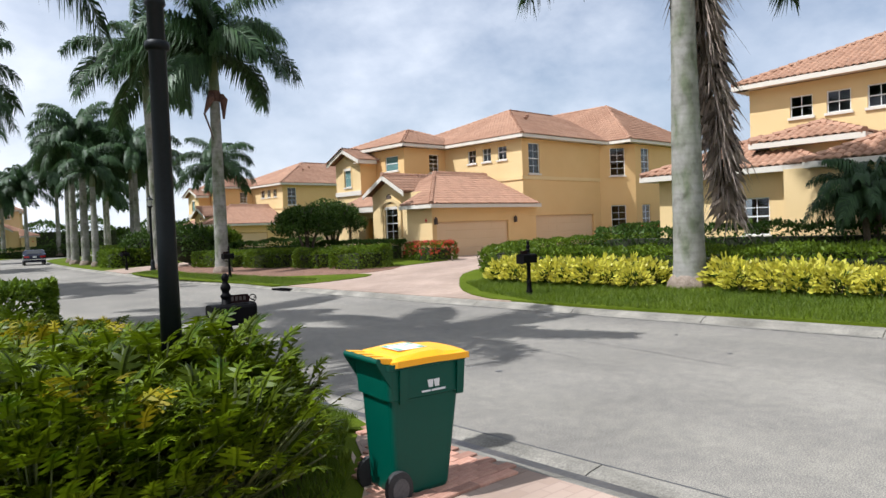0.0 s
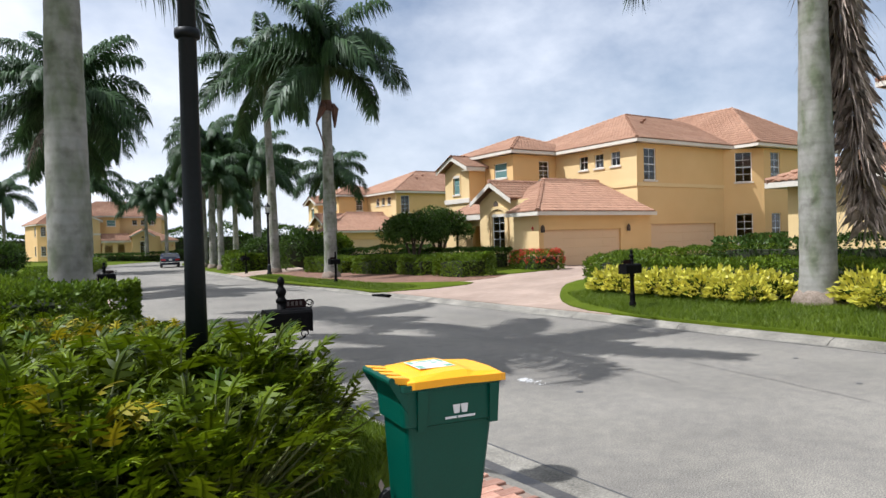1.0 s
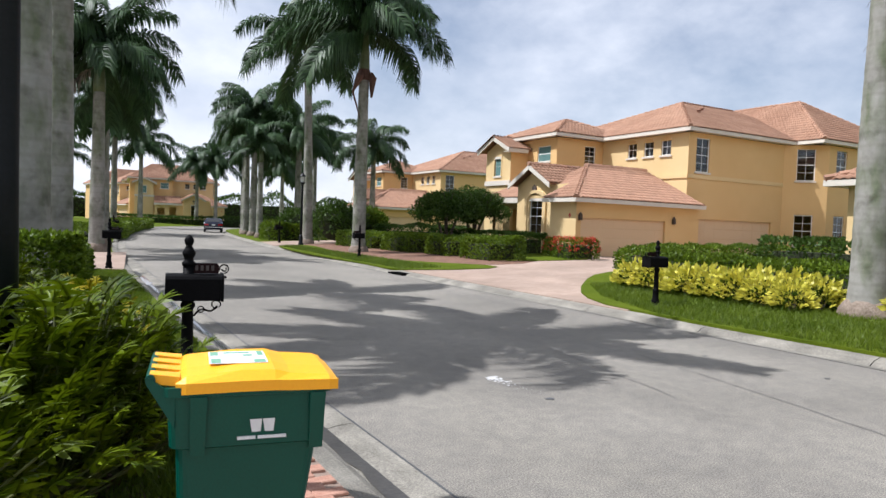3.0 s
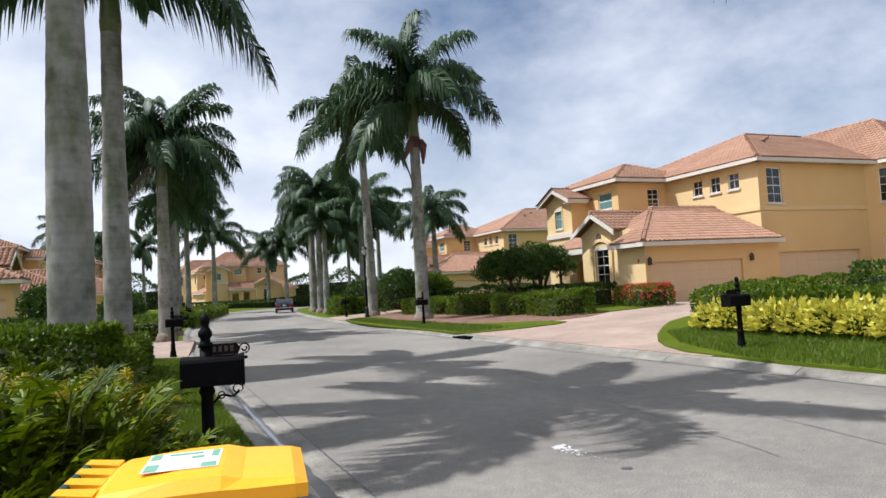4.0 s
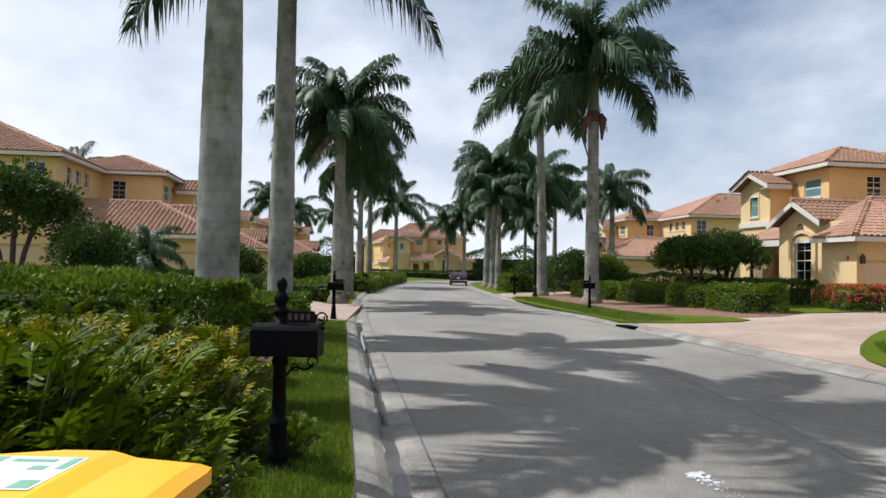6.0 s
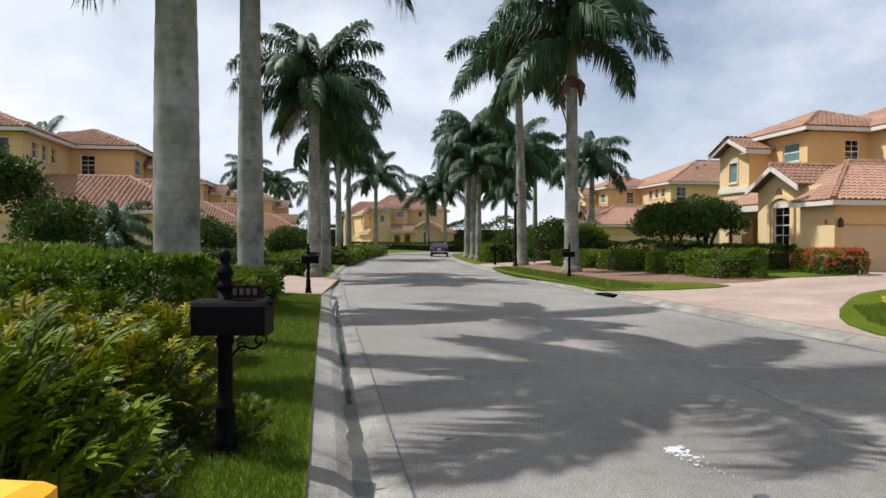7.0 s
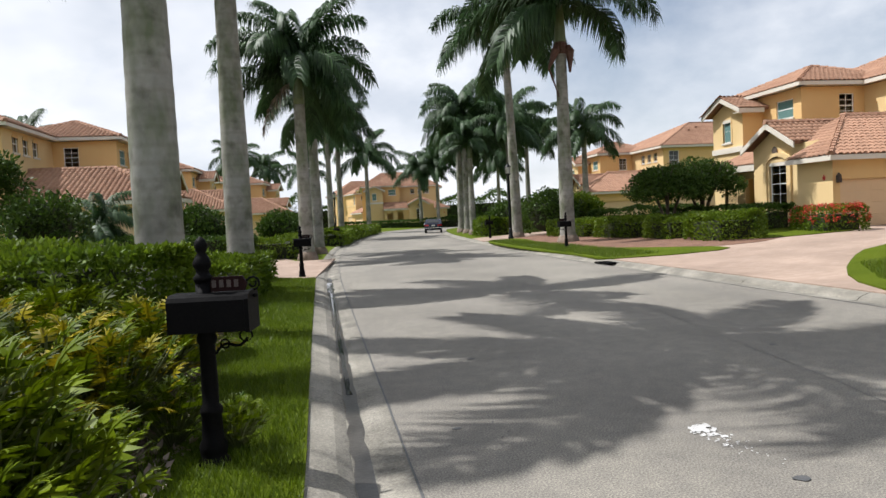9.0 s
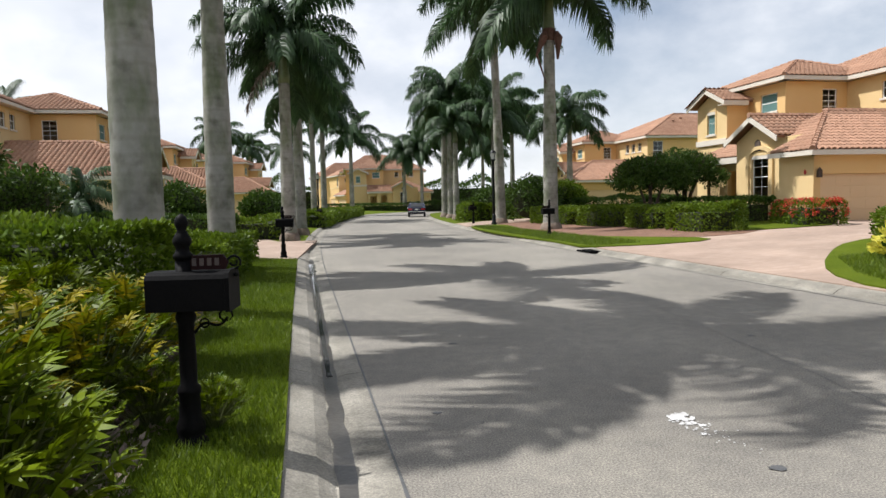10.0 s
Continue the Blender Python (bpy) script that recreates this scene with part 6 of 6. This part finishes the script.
drain_grate(8.55, 18.4)


def strip(name, pts, width, z, m, label, category, seed):
    rnd = random.Random(seed)
    bm = bmesh.new()
    rows = []
    for x, y in pts:
        w = width * rnd.uniform(0.75, 1.2)
        o = rnd.uniform(-0.1, 0.1) * width
        rows.append([bm.verts.new((x + o - w / 2, y, z)), bm.verts.new((x + o + w / 2, y, z))])
    for a, b in zip(rows, rows[1:]):
        bm.faces.new((a[0], a[1], b[1], b[0]))
    return tagged(part(name, bm, m), label, category, kind="stuff")


for side, name in ((-1, "joint_west"), (1, "joint_east")):
    strip("road_joint", [(ROAD_X + side * (ROAD_HALF - 0.004) + swerve(y), y) for y in np.arange(-6.0, 60, 0.25)], 0.02, 0.006, DARKSPOT, "dark crumbling joint between asphalt and gutter", "joint", 7)


def splash(x, y):
    """A main spill with a fan of ever smaller drops."""
    rnd = random.Random(4)
    bm = bmesh.new()
    for k in range(95):
        u = rnd.random() ** 1.7
        cx, cy = x + 0.06 * u + rnd.gauss(0, 0.045 + 0.03 * u), y - 0.5 * u + rnd.gauss(0, 0.07 + 0.05 * u)
        rr = rnd.uniform(0.004, 0.012 * (1.1 - u) ** 2 + 0.006)
        prism(bm, [(cx + rr * math.cos(0.4488 * i) * rnd.uniform(0.6, 1.3), cy + rr * 1.2 * math.sin(0.4488 * i) * rnd.uniform(0.6, 1.3), 0.003 + k * 0.00003) for i in range(14)], (0, 0, 0.001))
    for k in range(26):
        cx, cy, rr = x + rnd.gauss(-0.01, 0.045), y + rnd.gauss(0.02, 0.05), rnd.uniform(0.012, 0.03)
        prism(bm, [(cx + rr * math.cos(0.4488 * i) * rnd.uniform(0.5, 1.3), cy + rr * 1.2 * math.sin(0.4488 * i) * rnd.uniform(0.5, 1.3), 0.007 + k * 0.00003) for i in range(14)], (0, 0, 0.001))
    bmesh.ops.recalc_face_normals(bm, faces=bm.faces[:])
    tagged(part("paint_splash", bm, SPLASH), "splash of spilt white paint on asphalt", "paint stain", kind="stuff")


splash(2.9, 4.0)
wander = random.Random(12)
crack = [(4.25 + 0.2 * (0.3 * k) ** 0.9 + wander.uniform(-0.025, 0.025), 2.6 + 0.3 * k) for k in range(24)]
strip("road_crack", crack, 0.009, 0.005, DARKSPOT, "thin dark crack wandering across the asphalt", "crack", 13)
strip("road_crack", [(x + 0.5 + 0.02 * k, y - 3.1 + 0.06 * k) for k, (x, y) in enumerate(crack[4:16])], 0.011, 0.005, DARKSPOT, "thin dark crack wandering across the asphalt", "crack", 14)
strip("wet_streak", [(0.515, y) for y in np.arange(-9.0, 20, 0.22)], 0.135, -0.0225, WET, "damp dark streak along the gutter", "wet stain", 1)
strip("puddle", [(0.505, y) for y in np.arange(6.0, 17.5, 0.25)], 0.05, -0.0195, WATER, "thin film of water standing in the gutter", "puddle", 2)
strip("puddle", [(0.49, 15.5 + 0.2 * k) for k in range(14)], 0.2, -0.014, WATER, "shallow puddle before the driveway", "puddle", 4)


def grass(name, x0, x1, y0, y1, per_m2, tall, seed, inside, label):
    rnd = np.random.RandomState(seed)
    n = int((x1 - x0) * (y1 - y0) * per_m2)
    P = np.c_[rnd.uniform(x0, x1, n), rnd.uniform(y0, y1, n)]
    P = np.array([p for p in P if inside(*p)])
    n = len(P)
    Z = np.array([yard_z(*p) for p in P]) + 0.035
    a = rnd.uniform(0, 6.283, n)
    h = tall * rnd.uniform(0.6, 1.25, n)
    w = np.c_[np.cos(a), np.sin(a), np.zeros(n)] * (tall * 0.07)
    lean = np.c_[rnd.normal(0, 0.4, (n, 2)) * h[:, None], h]
    base = np.c_[P, Z]
    V = np.stack([base - w, base + w, base + lean], 1).reshape(-1, 3)
    F = np.arange(3 * n).reshape(-1, 3)
    return tagged(part_of(name, tri_mesh(name, V, F), BLADE), label, "grass", kind="stuff")


slab("lawn_kerbside", rounded([(0.13, 2.4), (0.13, 9), (0.13, 17.2), (-0.1, 18.2), (-1.0, 18.2), (-0.95, 15), (-0.8, 9), (-0.7, 5), (-0.75, 3), (-0.95, 1.9), (-0.85, 1.3), (-0.5, 1.6), (-0.2, 2.1)]), LAWN, "bright green mown grass strip beside the kerb", "lawn", lift=0.034)
grass("grass", -0.95, 0.14, 1.2, 8.0, 3600, 0.06, 1, lambda x, y: x > -0.78 - 0.02 * y and (y > 2.35 or y > 2.2 + 1.25 * x + 0.1), "bright green grass blades beside the kerb")
grass("grass", -1.1, 0.14, 8.0, 18.2, 1500, 0.07, 2, lambda x, y: x > -0.8 - 0.02 * y, "bright green grass blades beside the kerb")
grass("grass", -3.0, -0.7, 0.35, 1.9, 2600, 0.08, 3, lambda x, y: y > 2.1 + 1.25 * x + 0.1 and y < 0.85 + 0.9 * (x + 1.6) + 0.5, "green grass blades at the edge of the bed")
grass("grass", 8.84, 12.1, -8, 12.0, 900, 0.11, 4, lambda x, y: y < 7.3 or (x - 8.87) > (y - 7.3) * 0.36 + 0.35 * max(0, y - 9.9), "green grass blades before yellow shrubs")
grass("grass", 8.84, 10.5, 18.9, 36.5, 600, 0.11, 5, lambda x, y: x > 8.84 + swerve(y), "dry green grass blades along the kerb")

# dry leaf litter in the bed
rnd = np.random.RandomState(9)
P = np.c_[rnd.uniform(-6, -0.7, 900), rnd.uniform(1.1, 6.5, 900)]
P = np.r_[P, np.c_[rnd.uniform(-1.5, -0.62, 700), rnd.uniform(2.6, 4.6, 700)]]
P = np.c_[P, [yard_z(*p) + 0.045 for p in P]]
litter = part_of("leaf_litter", leaf_cloud("leaf_litter", P, np.tile([0.4, 0.3, 0.1], (len(P), 1)), 0.042, 9, 2.0, 1.0), DEAD)
tagged(litter, "dry brown leaf litter on the bed", "leaf litter", kind="stuff")

# single bricks of the near apron
apron = tagged(slab("paver_bed", [(-1.3, 0.2), (0.14, 0.2), (0.14, 2.25), (-0.3, 1.75), (-0.55, 1.3), (-0.9, 0.8), (-1.25, 0.42)], JOINT, "sandy joints of the brick apron", "driveway", lift=0.016), kind="structure")
bm = bmesh.new()
box(bm, -0.1, -0.05, 0, 0.1, 0.05, 0.022)
bmesh.ops.bevel(bm, geom=[e for e in bm.edges if e.verts[0].co.z > 0.02 and e.verts[1].co.z > 0.02], offset=0.006, segments=1, affect="EDGES")
me = bpy.data.meshes.new("brick")
bm.to_mesh(me)
bm.free()
me.materials.append(BRICK_P)
rnd = random.Random(4)
count = 0
for j in range(20):
    for i in range(7):
        x, y = -0.02 - i * 0.204 + (0.102 if j % 2 else 0) - 0.06, 0.25 + j * 0.104
        if x + 0.1 < 0.138 and y < 2.15 + 1.3 * x - 0.12:
            ob = part_of("brick", me, None, apron)
            ob.matrix_basis = pose(x, y, yard_z(x, y) + 0.014 + rnd.uniform(-0.002, 0.002), rnd.uniform(-0.6, 0.6), rnd.uniform(-0.6, 0.6), rnd.uniform(-0.8, 0.8))
            count += 1
